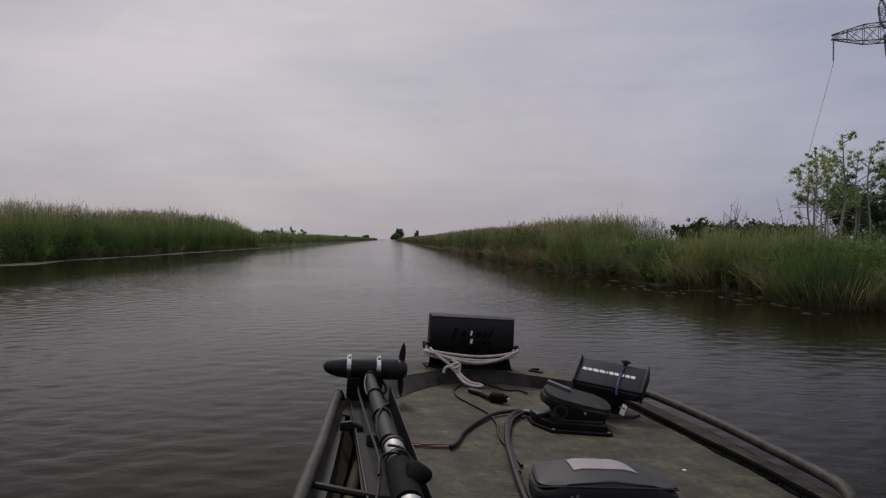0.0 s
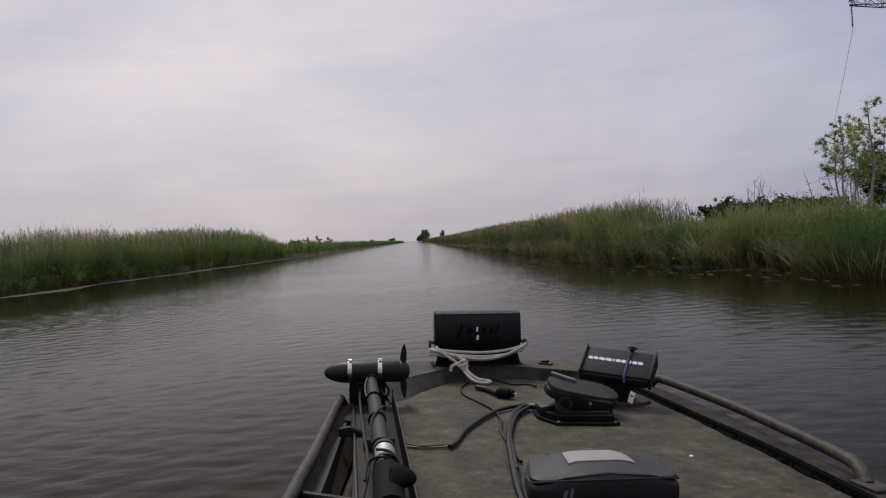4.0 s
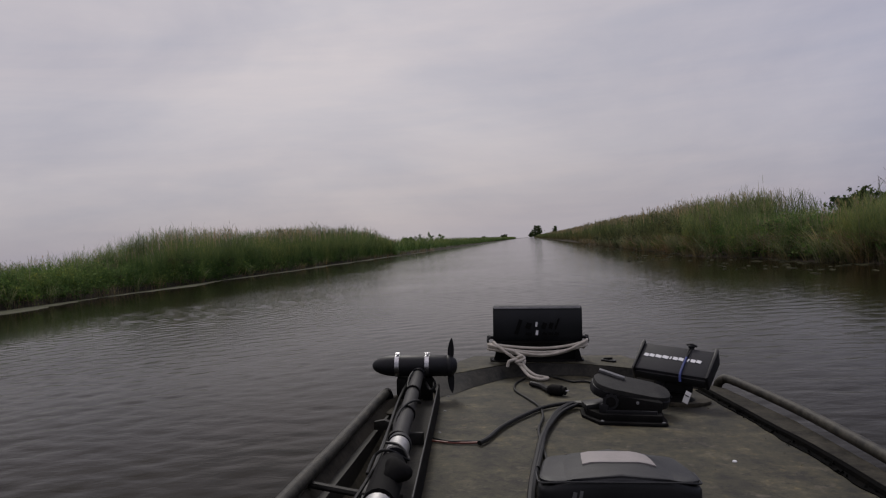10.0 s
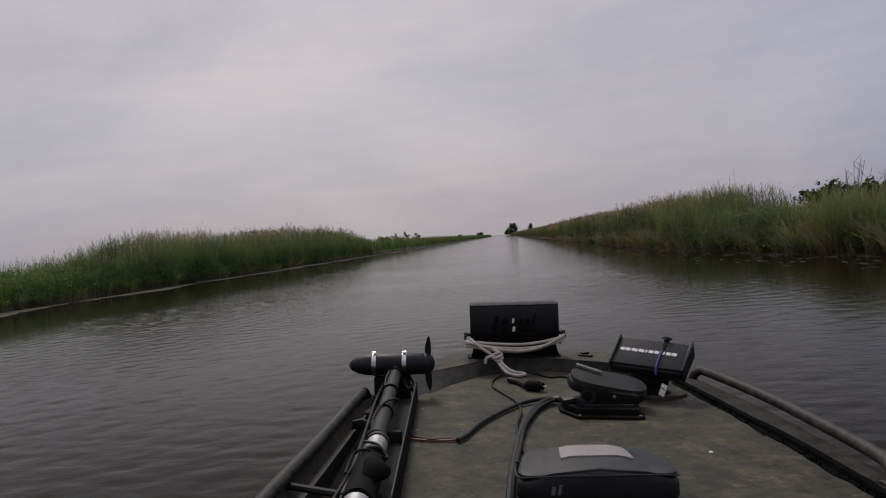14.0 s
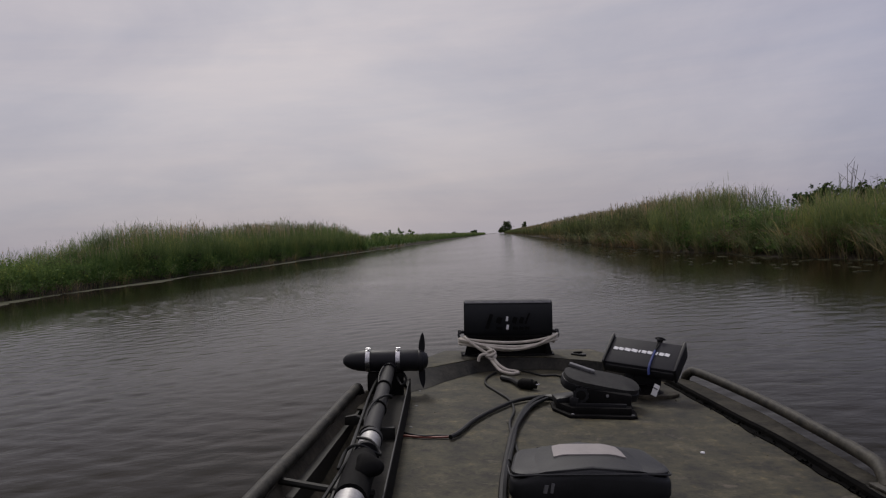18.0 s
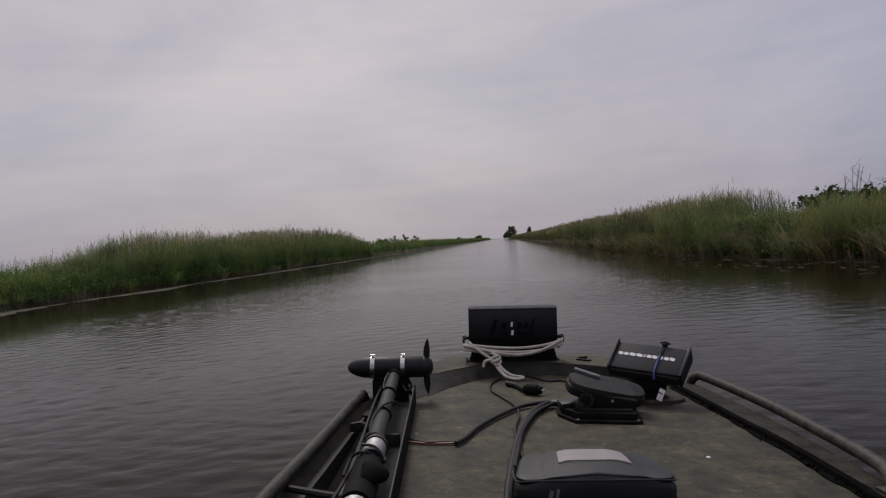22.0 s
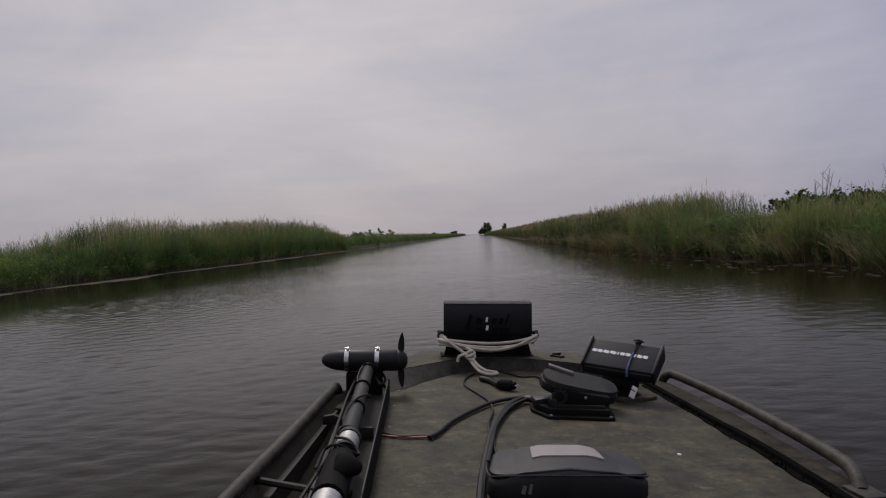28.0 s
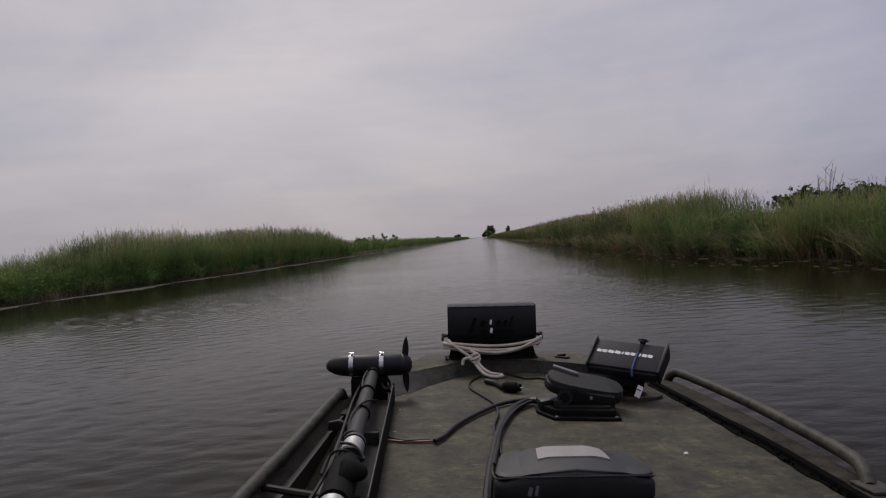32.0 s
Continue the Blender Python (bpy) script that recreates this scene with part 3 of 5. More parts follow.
def stuff(name, pieces, mat, label, category):
    """Many leaves joined in one mesh."""
    V, Q, T, off = [], [], [], 0
    for v, q, t in pieces:
        V.append(v); Q.append(q + off); T.append(t + off); off += len(v)
    V, Q, T = np.concatenate(V), np.concatenate(Q), np.concatenate(T)
    me = bpy.data.meshes.new(name)
    me.vertices.add(len(V)); me.vertices.foreach_set("co", V.astype(np.float32).ravel())
    loops = np.concatenate([Q.ravel(), T.ravel()]).astype(np.int32)
    me.loops.add(len(loops)); me.loops.foreach_set("vertex_index", loops)
    me.polygons.add(len(Q) + len(T))
    starts = np.concatenate([np.arange(len(Q)) * 4, len(Q) * 4 + np.arange(len(T)) * 3]).astype(np.int32)
    me.polygons.foreach_set("loop_start", starts)
    me.update(calc_edges=True); me.validate()
    me.materials.append(mat)
    return tagged(new(name, me), label, category, "", "stuff")


WAVE = 0.0165
canal_water()


def leaf_cloud(r, centres, radii, count, size):
    """Small leaf faces scattered through uneven clumps."""
    i = r.integers(0, len(centres), count)
    v = r.normal(0, 1, (count, 3))
    v /= np.linalg.norm(v, axis=1)[:, None]
    p = centres[i] + v * (radii[i] * np.abs(r.normal(0, 0.62, count)))[:, None] * np.array([1, 1, 0.8])
    a = r.normal(0, 1, (count, 3)); a /= np.linalg.norm(a, axis=1)[:, None]
    b = np.cross(a, r.normal(0, 1, (count, 3))); b /= np.linalg.norm(b, axis=1)[:, None]
    s = (size * r.uniform(0.6, 1.5, count))[:, None]
    V = np.stack([p - a * s, p + b * s * 0.55, p + a * s, p - b * s * 0.55], 1).reshape(-1, 3)
    return V, np.arange(count * 4).reshape(-1, 4)


def roots(rng, n, side, y0, y1, depth, power=1.0, clumpy=0.0):
    """Root places along one bank between y0 and y1, thinning away from the camera."""
    u = rng.random(n)
    y = y0 * (y1 / y0) ** u if y0 > 0 else y0 + (y1 - y0) * u
    if clumpy:
        c = rng.choice(y, max(4, int(n * 0.03)))
        y = c[rng.integers(0, len(c), n)] + rng.normal(0, clumpy, n) * y / 20
    d = depth * rng.random(n) ** power
    e = np.array([edge_right(v) if side > 0 else edge_left(v) for v in y])
    x = e + side * d if side > 0 else e - d
    return x, y, d


def heights(fn, y):
    return np.array([fn(v) for v in y])


rng = np.random.default_rng(5)


def leafy_stems(x, y, z, h, th, wide, far, per, lean=0.06, longest=0.62, spread=0.45, droop=0.45, bare=0.2, segs=2):
    """Upright stems, each with leaves that spring out and droop."""
    n = len(x)
    ln, cu = rng.normal(lean, 0.05, n), rng.uniform(0.0, 0.12, n)
    pcs = [blades(rng, x, y, z, h, wide * 0.6 * far, ln, cu, th, 3)]
    m = n * per
    i = np.repeat(np.arange(n), per)
    u = rng.uniform(bare, 0.98, m)
    out = h[i] * (ln[i] * u + cu[i] * u ** 2.4)
    lh = np.clip(h[i] * rng.uniform(0.2, 0.42, m), 0.12, longest) * np.sqrt(far[i]) * (1.15 - 0.5 * u)
    pcs.append(blades(rng, x[i] + np.cos(th[i]) * out, y[i] + np.sin(th[i]) * out, z[i] + h[i] * u * 0.97, lh, wide * far[i] * rng.uniform(0.6, 1.3, m), rng.uniform(0.06, spread, m), rng.uniform(0.02, droop, m), None, segs))
    return pcs


def reed_bank(side, name, y0, y1, n, fn, depth, mat, label, wide, per=7, rag=0.5, spread=0.40, longest=0.5, start=0.12):
    """A stand of reeds along one bank; rag: how uneven its top is."""
    x, y, d = roots(rng, n, side, y0, y1, depth, 1.25)
    x, d = x + side * start, d + start
    sc = np.maximum(1, y / 25)
    lump = np.array([noise.noise(Vector((a * 0.7, b * 0.7 / s, side))) for a, b, s in zip(x, y, sc)])
    tuft = np.array([noise.noise(Vector((a * 2.3, b * 2.3 / s, side + 7))) for a, b, s in zip(x, y, sc)])
    hollow = np.array([noise.noise(Vector((11.0 + side, b * 0.55 / s, 2))) + 0.5 * noise.noise(Vector((5.0 + side, b * 1.3 / s, 9))) for b, s in zip(y, sc)])
    back = np.clip((1.7 if side < 0 else 0.9) * hollow + 0.1, 0, 1.3) * (y > 15)      # hollows between clumps
    x, d = x + side * back, d + back * 0.5
    keep = tuft + 0.6 * lump + rng.normal(0, 0.16, n) > -0.30 + 0.20 * (rag > 0.7)
    x, y, d, lump, tuft = x[keep], y[keep], d[keep], lump[keep], tuft[keep]
    n = len(x)
    top = heights(fn, y) * (0.62 + 0.38 * np.minimum(1, d / 0.9 + 0.12)) * (1 + rag * (0.40 * lump + 0.30 * tuft))
    far = np.maximum(1, y / 22) ** 0.75
    z = 0.02 + 0.24 * np.minimum(1, d / 1.2)
    h = np.maximum(0.2, (top - z) * np.clip(rng.normal(0.93, 0.10, n), 0.6, 1.16))
    th = np.where(rng.random(n) < 0.4, (np.pi if side > 0 else 0) + rng.normal(0, 0.8, n), rng.uniform(0, 2 * np.pi, n))
    return stuff(name, leafy_stems(x, y, z, h, th, wide, far, per, 0.04, longest, spread), mat, label, "reeds")


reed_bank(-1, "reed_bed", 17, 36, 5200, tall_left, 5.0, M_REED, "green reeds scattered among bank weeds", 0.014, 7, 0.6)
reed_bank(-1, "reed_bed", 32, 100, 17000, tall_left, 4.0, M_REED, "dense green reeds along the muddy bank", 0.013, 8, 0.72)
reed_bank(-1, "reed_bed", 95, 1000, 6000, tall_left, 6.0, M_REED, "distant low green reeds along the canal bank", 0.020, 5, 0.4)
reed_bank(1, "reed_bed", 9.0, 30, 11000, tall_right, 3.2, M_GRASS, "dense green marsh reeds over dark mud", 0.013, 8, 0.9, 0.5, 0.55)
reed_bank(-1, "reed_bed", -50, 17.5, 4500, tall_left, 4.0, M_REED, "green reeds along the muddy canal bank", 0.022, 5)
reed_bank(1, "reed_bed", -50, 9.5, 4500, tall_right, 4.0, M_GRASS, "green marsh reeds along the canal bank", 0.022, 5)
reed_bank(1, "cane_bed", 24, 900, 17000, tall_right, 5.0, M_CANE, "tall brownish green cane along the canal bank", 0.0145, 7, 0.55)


def rice_stand(spots, name):
    """Bushy stands of wild rice: long arching leaves and tall stems with upright branching heads."""
    pcs, heads = [], []
    for cx, cy, rx, ry, top in spots:
        n = int(260 * rx * ry + 160)
        a, q = rng.uniform(0, 2 * np.pi, n), np.sqrt(rng.random(n))
        x, y = cx + rx * q * np.cos(a), cy + ry * q * np.sin(a)
        h = np.maximum(0.35, top * (1 - 0.42 * q ** 2.2) * rng.normal(0.86, 0.11, n))
        th = np.arctan2(y - cy, x - cx) + rng.normal(0, 0.9, n)
        pcs += leafy_stems(x, y, np.full(n, -0.02), h, th, 0.013, np.ones(n), 9, 0.07, 0.62, 0.5, 0.5, 0.15, 3)
        m = int(n * 0.16)
        i = rng.integers(0, n, m)
        hh = top * rng.uniform(0.95, 1.22, m)
        lean, turn = np.abs(rng.normal(0.05, 0.05, m)), th[i]
        heads.append(blades(rng, x[i], y[i], np.full(m, 0.0), hh, np.full(m, 0.010), lean, np.zeros(m), turn, 3))
        j = np.repeat(np.arange(m), 9)
        u = rng.uniform(0.78, 0.99, len(j))
        out = hh[j] * lean[j] * u
        heads.append(blades(rng, x[i][j] + np.cos(turn[j]) * out, y[i][j] + np.sin(turn[j]) * out, hh[j] * u, 0.20 * (1.25 - u), np.full(len(j), 0.010), rng.uniform(0.1, 0.55, len(j)), rng.uniform(0, 0.2, len(j)), None, 2))
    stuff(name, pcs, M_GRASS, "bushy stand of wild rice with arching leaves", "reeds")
    return stuff("rice_heads", heads, M_PLUME, "tan branching seed heads above the wild rice", "reeds")


rice_stand([(8.7, 15.4, 0.7, 0.9, 1.50), (8.0, 17.6, 0.7, 0.9, 1.30), (7.2, 20.8, 0.5, 0.9, 0.95), (6.9, 24.6, 0.6, 1.3, 1.65)], "wild_rice")

# a promontory of reeds standing in the shallows before the right bank
PX, PY = 7.75, 13.4
mv = [(PX, PY, 0.16)] + [(PX + (0.62 + 0.1 * math.sin(3 * a)) * f * math.cos(a), PY + 1.4 * f * math.sin(a), z) for f, z in ((0.5, 0.10), (0.8, 0.03), (1.0, -0.10), (1.4, -0.5)) for a in [2 * math.pi * k / 20 for k in range(20)]]
mf = [(0, 1 + k, 1 + (k + 1) % 20) for k in range(20)] + [(1 + 20 * r + k, 21 + 20 * r + k, 21 + 20 * r + (k + 1) % 20, 1 + 20 * r + (k + 1) % 20) for r in range(3) for k in range(20)]
raw("mud_mound", mv, mf, M_MUD, "low wet mud mound under the reeds", "mud", "structure")
n = 900
a, q = rng.uniform(0, 2 * np.pi, n), np.sqrt(rng.random(n))
cx, cy = PX + 0.75 * q * np.cos(a), PY + 1.6 * q * np.sin(a)
hh = np.maximum(0.3, (1.12 - 0.75 * q ** 1.4) * rng.normal(0.92, 0.14, n) * (1 + 0.16 * np.sin(cx * 4 + cy * 2.4)))
out_dir = np.arctan2(cy - PY, cx - PX) + rng.normal(0, 0.7, n)
stuff("reed_clump", leafy_stems(cx, cy, np.full(n, -0.02), hh, out_dir, 0.016, np.ones(n), 9, 0.08, 0.32), M_REED, "bushy clump of green reeds standing in shallow water", "reeds")
n = 260
a, q = rng.uniform(0, 2 * np.pi, n), np.sqrt(rng.uniform(0.5, 1.0, n))
stuff("dry_stems", [blades(rng, PX + 0.7 * q * np.cos(a), PY + 1.55 * q * np.sin(a), np.full(n, -0.03), rng.uniform(0.3, 0.9, n), np.full(n, 0.016), rng.uniform(0.1, 0.6, n), rng.uniform(0, 0.5, n), a + rng.normal(0, 0.6, n), 3)], M_STRAW, "dry pale broken stems round the reed clump", "reeds")


def meadow(side, name, n, y0, y1, d0, d1, mat, label, tall, wide):
    u = rng.random(n)
    y = y0 * (y1 / y0) ** u
    e = np.array([edge_right(v) if side > 0 else edge_left(v) for v in y])
    d = d0 + (d1 - d0) * rng.random(n) ** 1.4
    d *= np.maximum(1, y / 25)
    x = e + side * d
    r = np.hypot(x, y)
    far = np.maximum(1, r / 22)
    lump = np.array([noise.noise(Vector((p * 0.35 / max(1, q / 60), q * 0.35 / max(1, q / 60), 3))) for p, q in zip(x, y)])
    h = tall * rng.normal(1, 0.15, n) * (1 + 0.45 * lump)
    return stuff(name, [blades(rng, x, y, np.full(n, 0.26), h, wide * far * rng.uniform(0.6, 1.4, n), rng.normal(0.1, 0.1, n), rng.uniform(0.05, 0.4, n), None, 2)], mat, label, "grass")


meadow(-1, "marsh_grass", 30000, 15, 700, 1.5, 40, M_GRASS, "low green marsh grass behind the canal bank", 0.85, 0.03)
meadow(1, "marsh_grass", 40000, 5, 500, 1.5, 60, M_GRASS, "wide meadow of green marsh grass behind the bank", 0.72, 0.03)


def weeds(side, name, n, y0, y1, depth, tall, label, leaf=0.046, per=36):
    """Leafy broad-leaved weeds in low lumps along a bank."""
    x, y, d = roots(rng, n, side, y0, y1, depth, 1.0, 0.5)
    r = np.random.default_rng(n)
    far = np.maximum(1, y / 22)
    cz = 0.12 + tall * rng.uniform(0.25, 0.85, n) * np.minimum(1, d / 0.6 + 0.3)
    C = np.stack([x, y, cz], 1)
    V, F = leaf_cloud(r, C, tall * 0.42 * far ** 0.5 * rng.uniform(0.5, 1.1, n), n * per, leaf)
    return stuff(name, [(V, F, np.zeros((0, 3), int))], M_WEED, label, "weeds")


def plumes(side, n, y0, y1, fn, name, depth=2.2):
    x, y, d = roots(rng, n, side, y0, y1, depth, 0.8, 0.7)
    top = heights(fn, y)
    far = np.maximum(1, y / 22)
    z = top * 0.70
    pcs = [blades(rng, x, y, z, top * rng.uniform(0.28, 0.50, n), 0.014 * far, rng.normal(0.03, 0.06, n), rng.uniform(0.0, 0.14, n), None, 3)]
    m = n * 6
    i = rng.integers(0, n, m)
    pcs.append(blades(rng, x[i], y[i], z[i] + top[i] * rng.uniform(0.14, 0.36, m), 0.13 * far[i] ** 0.5, 0.013 * far[i], rng.uniform(0.0, 0.42, m), rng.uniform(0.0, 0.3, m), None, 2))
    return stuff(name, pcs, M_PLUME, "thin tan reed stems and plumes above the leaves", "reeds")


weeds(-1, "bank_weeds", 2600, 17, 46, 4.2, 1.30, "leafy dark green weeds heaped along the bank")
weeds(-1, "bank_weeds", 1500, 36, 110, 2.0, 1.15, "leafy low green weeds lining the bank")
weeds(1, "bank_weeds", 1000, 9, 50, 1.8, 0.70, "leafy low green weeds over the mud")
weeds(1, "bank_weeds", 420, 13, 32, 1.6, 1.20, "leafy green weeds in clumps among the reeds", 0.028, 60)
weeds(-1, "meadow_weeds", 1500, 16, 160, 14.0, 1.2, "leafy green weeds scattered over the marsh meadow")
plumes(-1, 240, 18, 36, tall_left, "reed_plumes", 7.0)
plumes(-1, 700, 32, 100, tall_left, "reed_plumes")
plumes(1, 4200, 25, 250, tall_right, "reed_plumes", 4.0)
plumes(1, 260, 12, 25, tall_right, "reed_plumes", 2.6)


def fans(side, count, y0, y1, name):
    """Loose fans of long pale leaves at the foot of the bank."""
    x, y, d = roots(rng, count, side, y0, y1, 0.5, 1.0)
    k = 18
    i = np.repeat(np.arange(count), k)
    far = np.maximum(1, y / 26)[i]
    size = rng.uniform(0.55, 1.15, count)[i]
    th = (np.pi if side > 0 else 0) + rng.normal(0, 1.1, count * k)
    return stuff(name, [blades(rng, x[i] + rng.normal(0, 0.07, count * k), y[i] + rng.normal(0, 0.07, count * k), np.full(count * k, 0.0), size * rng.uniform(0.6, 1.1, count * k), 0.020 * far, rng.uniform(0.05, 0.5, count * k), rng.uniform(0.1, 0.65, count * k), th, 4)], M_FAN, "loose fans of pale grey-green cattail leaves", "reeds")


fans(-1, 60, 19, 80, "cattail_fans")
fans(1, 150, 12, 70, "cattail_fans")


def thicket(spots, name):
    """Dark twiggy shrubs sunk in the reeds: woody stems and small dull leaves."""
    pcs = []
    for k, (x, y, h) in enumerate(spots):
        r = np.random.default_rng(300 + k)
        c = np.stack([x + r.normal(0, 0.35 * h, 26), y + r.normal(0, 0.6 * h, 26), 0.25 + h * r.uniform(0.15, 0.92, 26)], 1)
        V, F = leaf_cloud(r, c, np.full(26, 0.26 * h), 1700, 0.032 * max(1, y / 26))
        pcs.append((V, F, np.zeros((0, 3), int)))
        sx, sy = x + r.normal(0, 0.2 * h, 30), y + r.normal(0, 0.4 * h, 30)
        v, q, t = blades(r, sx, sy, np.full(30, 0.1), h * r.uniform(0.7, 1.25, 30), np.full(30, 0.03), r.uniform(0, 0.3, 30), r.uniform(0, 0.1, 30), None, 3)
        pcs.append((v, q, t))
    return stuff(name, pcs, M_THICKET, "dark twiggy shrubs sunk among the reeds", "shrubs")


er = lambda y, d: (edge_right(y) + d, y)
el = lambda y, d: (edge_left(y) - d, y)
thicket([(*er(30.5, 0.7), 1.45), (*er(33.5, 0.9), 1.7), (*er(38, 0.8), 1.6), (*er(44, 1.0), 1.6), (*er(54, 1.0), 1.7), (*er(22.5, 0.8), 0.8), (*er(19.5, 0.9), 0.75)], "shrub_thicket")
thicket([(*el(26, 0.8), 1.0), (*el(31, 0.8), 1.2), (*el(37, 0.9), 1.3), (*el(43, 0.8), 1.1), (*el(50, 0.9), 1.3), (*el(58, 0.9), 1.2), (*el(69, 1.0), 1.3)], "shrub_thicket")


def straw(side, n, y0, y1, name):
    x, y, d = roots(rng, n, side, y0, y1, 0.55, 0.8, 0.35)
    x = x - side * 0.15
    far = np.maximum(1, y / 22)
    th = (np.pi if side > 0 else 0) + rng.normal(0, 1.8, n)
    return stuff(name, [blades(rng, x, y, np.full(n, -0.02), rng.uniform(0.15, 0.75, n), 0.013 * far, rng.uniform(-0.2, 0.5, n), rng.uniform(0, 0.5, n), th, 3)], M_STRAW, "dry pale broken stems at the water's edge", "reeds")


straw(-1, 1900, 18, 140, "dry_stems")
straw(1, 3600, 9, 90, "dry_stems")


def thatch(n, y0, y1, name):
    """Dead brown leaves hanging in skirts round the foot of the reeds."""
    x, y, d = roots(rng, n, 1, y0, y1, 0.5, 0.9, 0.30)
    far = np.maximum(1, y / 22)
    th = np.pi + rng.normal(0, 0.9, n)
    return stuff(name, [blades(rng, x + 0.12, y, 0.10 + 0.45 * rng.random(n), rng.uniform(0.25, 0.60, n), 0.015 * far, rng.uniform(0.15, 0.6, n), rng.uniform(0.9, 1.9, n), th, 4)], M_THATCH, "dead brown leaves hanging at the foot of the reeds", "reeds")


thatch(5200, 9, 45, "dead_leaves")


def scum_line(side, y0, y1, width, name, label):
    """A thin uneven mat of floating debris at the water's edge."""
    verts, faces = [], []
    y, k = y0, 0
    while y < y1:
        e = edge_left(y) if side < 0 else edge_right(y)
        w = width * (0.62 + 0.9 * noise.noise(Vector((side * 3.1, y * 0.16, 5))) + 0.30 * noise.noise(Vector((1, y * 1.1, 2))))
        i = e + side * 0.2
        o = e - side * max(-0.1, w)
        verts += [(i, y, 0.018), (o, y, 0.008), (o - side * 0.02, y, -0.02)]
        if k:
            a = 3 * k
            faces += [(a - 3, a - 2, a + 1, a), (a - 2, a - 1, a + 2, a + 1)]
        k += 1
        y += 0.22 * max(1, y / 15)
    return raw(name, verts, faces, M_SCUM, label, "debris", "stuff")


scum_line(-1, 14, 600, 1.85, "floating_debris", "strip of grey-green mud and duckweed along the bank")


def mats(side, count, y0, y1, reach, name):
    """Ragged rafts of floating leaves and broken stems off the bank."""
    verts, faces = [], []
    r = np.random.default_rng(77)
    for k in range(count):
        y = y0 * (y1 / y0) ** r.random()
        e = edge_right(y) if side > 0 else edge_left(y)
        x = e - side * reach * r.random() ** 2.2
        a, b = 0.03 + 0.12 * r.random() ** 2.5, 0.04 + 0.20 * r.random() ** 2 * max(1, y / 25)
        m, p = 14, r.uniform(0, 6.28)
        c = len(verts)
        verts.append((x, y, 0.016))
        for rad, z in ((0.72, 0.013), (1.0, 0.004), (1.04, -0.02)):
            for j in range(m):
                t = 2 * math.pi * j / m
                q = rad * (1 + 0.35 * math.sin(2 * t + p) + 0.25 * math.sin(5 * t + 2 * p) + 0.15 * math.sin(7 * t + p))
                verts.append((x + a * q * math.cos(t), y + b * q * math.sin(t), z))
        faces += [(c, c + 1 + j, c + 1 + (j + 1) % m) for j in range(m)]
        for w in range(2):
            faces += [(c + 1 + w * m + j, c + 1 + (w + 1) * m + j, c + 1 + (w + 1) * m + (j + 1) % m, c + 1 + w * m + (j + 1) % m) for j in range(m)]
    return raw(name, verts, faces, M_MAT, "ragged rafts of floating leaves and broken stems", "debris", "stuff")


mats(1, 260, 11, 90, 2.3, "floating_leaves")
mats(-1, 60, 18, 80, 1.0, "floating_leaves")


# ================= trees, pylons, wires =================
def tree(at, height, spread, seed, leaf, label, thin=False, start=0.35, leaves=2600, name="tree", bark=M_BARK, leafsize=0.16, group=""):
    """Tapered trunk, forking limbs with twigs, and a broken crown of small leaf tufts."""
    r = np.random.default_rng(seed)
    root = thing(name, (at[0], at[1], 0.2), label=label, category="bush" if name == "bush" else "tree", group=group, afloat=False)
    lean = r.normal(0, 0.05, 2)
    line = [(lean[0] * height * u + 0.02 * height * math.sin(7 * u + seed), lean[1] * height * u, height * u * 0.93) for u in (-0.03, 0.25, 0.5, 0.75, 1.0)]
    w = height * (0.012 if thin else 0.02)
    part("trunk", tube(line, (w, w * 0.25), 7, 3), bark, root)
    cs, rs = [], []
    count = 13 if thin else (16 if leaves > 1000 else 9)
    for k in range(count):
        u = start + (1 - start) * (k + r.random()) / count
        i = min(3, int(u * 4)); f = u * 4 - i
        p0 = Vector(line[i]) * (1 - f) + Vector(line[i + 1]) * f
        az = r.uniform(0, 2 * math.pi)
        shape = (0.55 + 0.75 * math.sin(math.pi * min(1, 0.25 + 0.75 * (u - start) / (1 - start)))) if thin else (1.15 - 0.75 * u)
        reach = spread * shape * r.uniform(0.5, 1.15)
        p2 = p0 + Vector((math.cos(az) * reach, math.sin(az) * reach, reach * r.uniform(0.3, 1.0)))
        p1 = p0.lerp(p2, 0.5) + Vector((0, 0, -0.06 * reach))
        part("limb", tube([p0, p1, p2], (w * 0.45, w * 0.08), 5, 2), bark, root)
        for f in ((0.7, 0.92, 1.05) if thin else (0.35, 0.6, 0.8, 1.0, 1.1)):
            cs.append(p0.lerp(p2, f) + Vector(r.normal(0, 0.14 * reach, 3)))
            rs.append(reach * r.uniform(0.16, 0.34) if thin else reach * r.uniform(0.25, 0.5))
    cs.append(Vector(line[-1])); rs.append(spread * 0.28)
    V, F = leaf_cloud(r, np.array([tuple(c) for c in cs]), np.array(rs), leaves, leafsize)
    raw("crown", V.tolist(), F.tolist(), leaf, parent=root)
    return root


def polar(az, d):
    return d * math.sin(radians(az - 0.5)), d * math.cos(radians(az - 0.5))


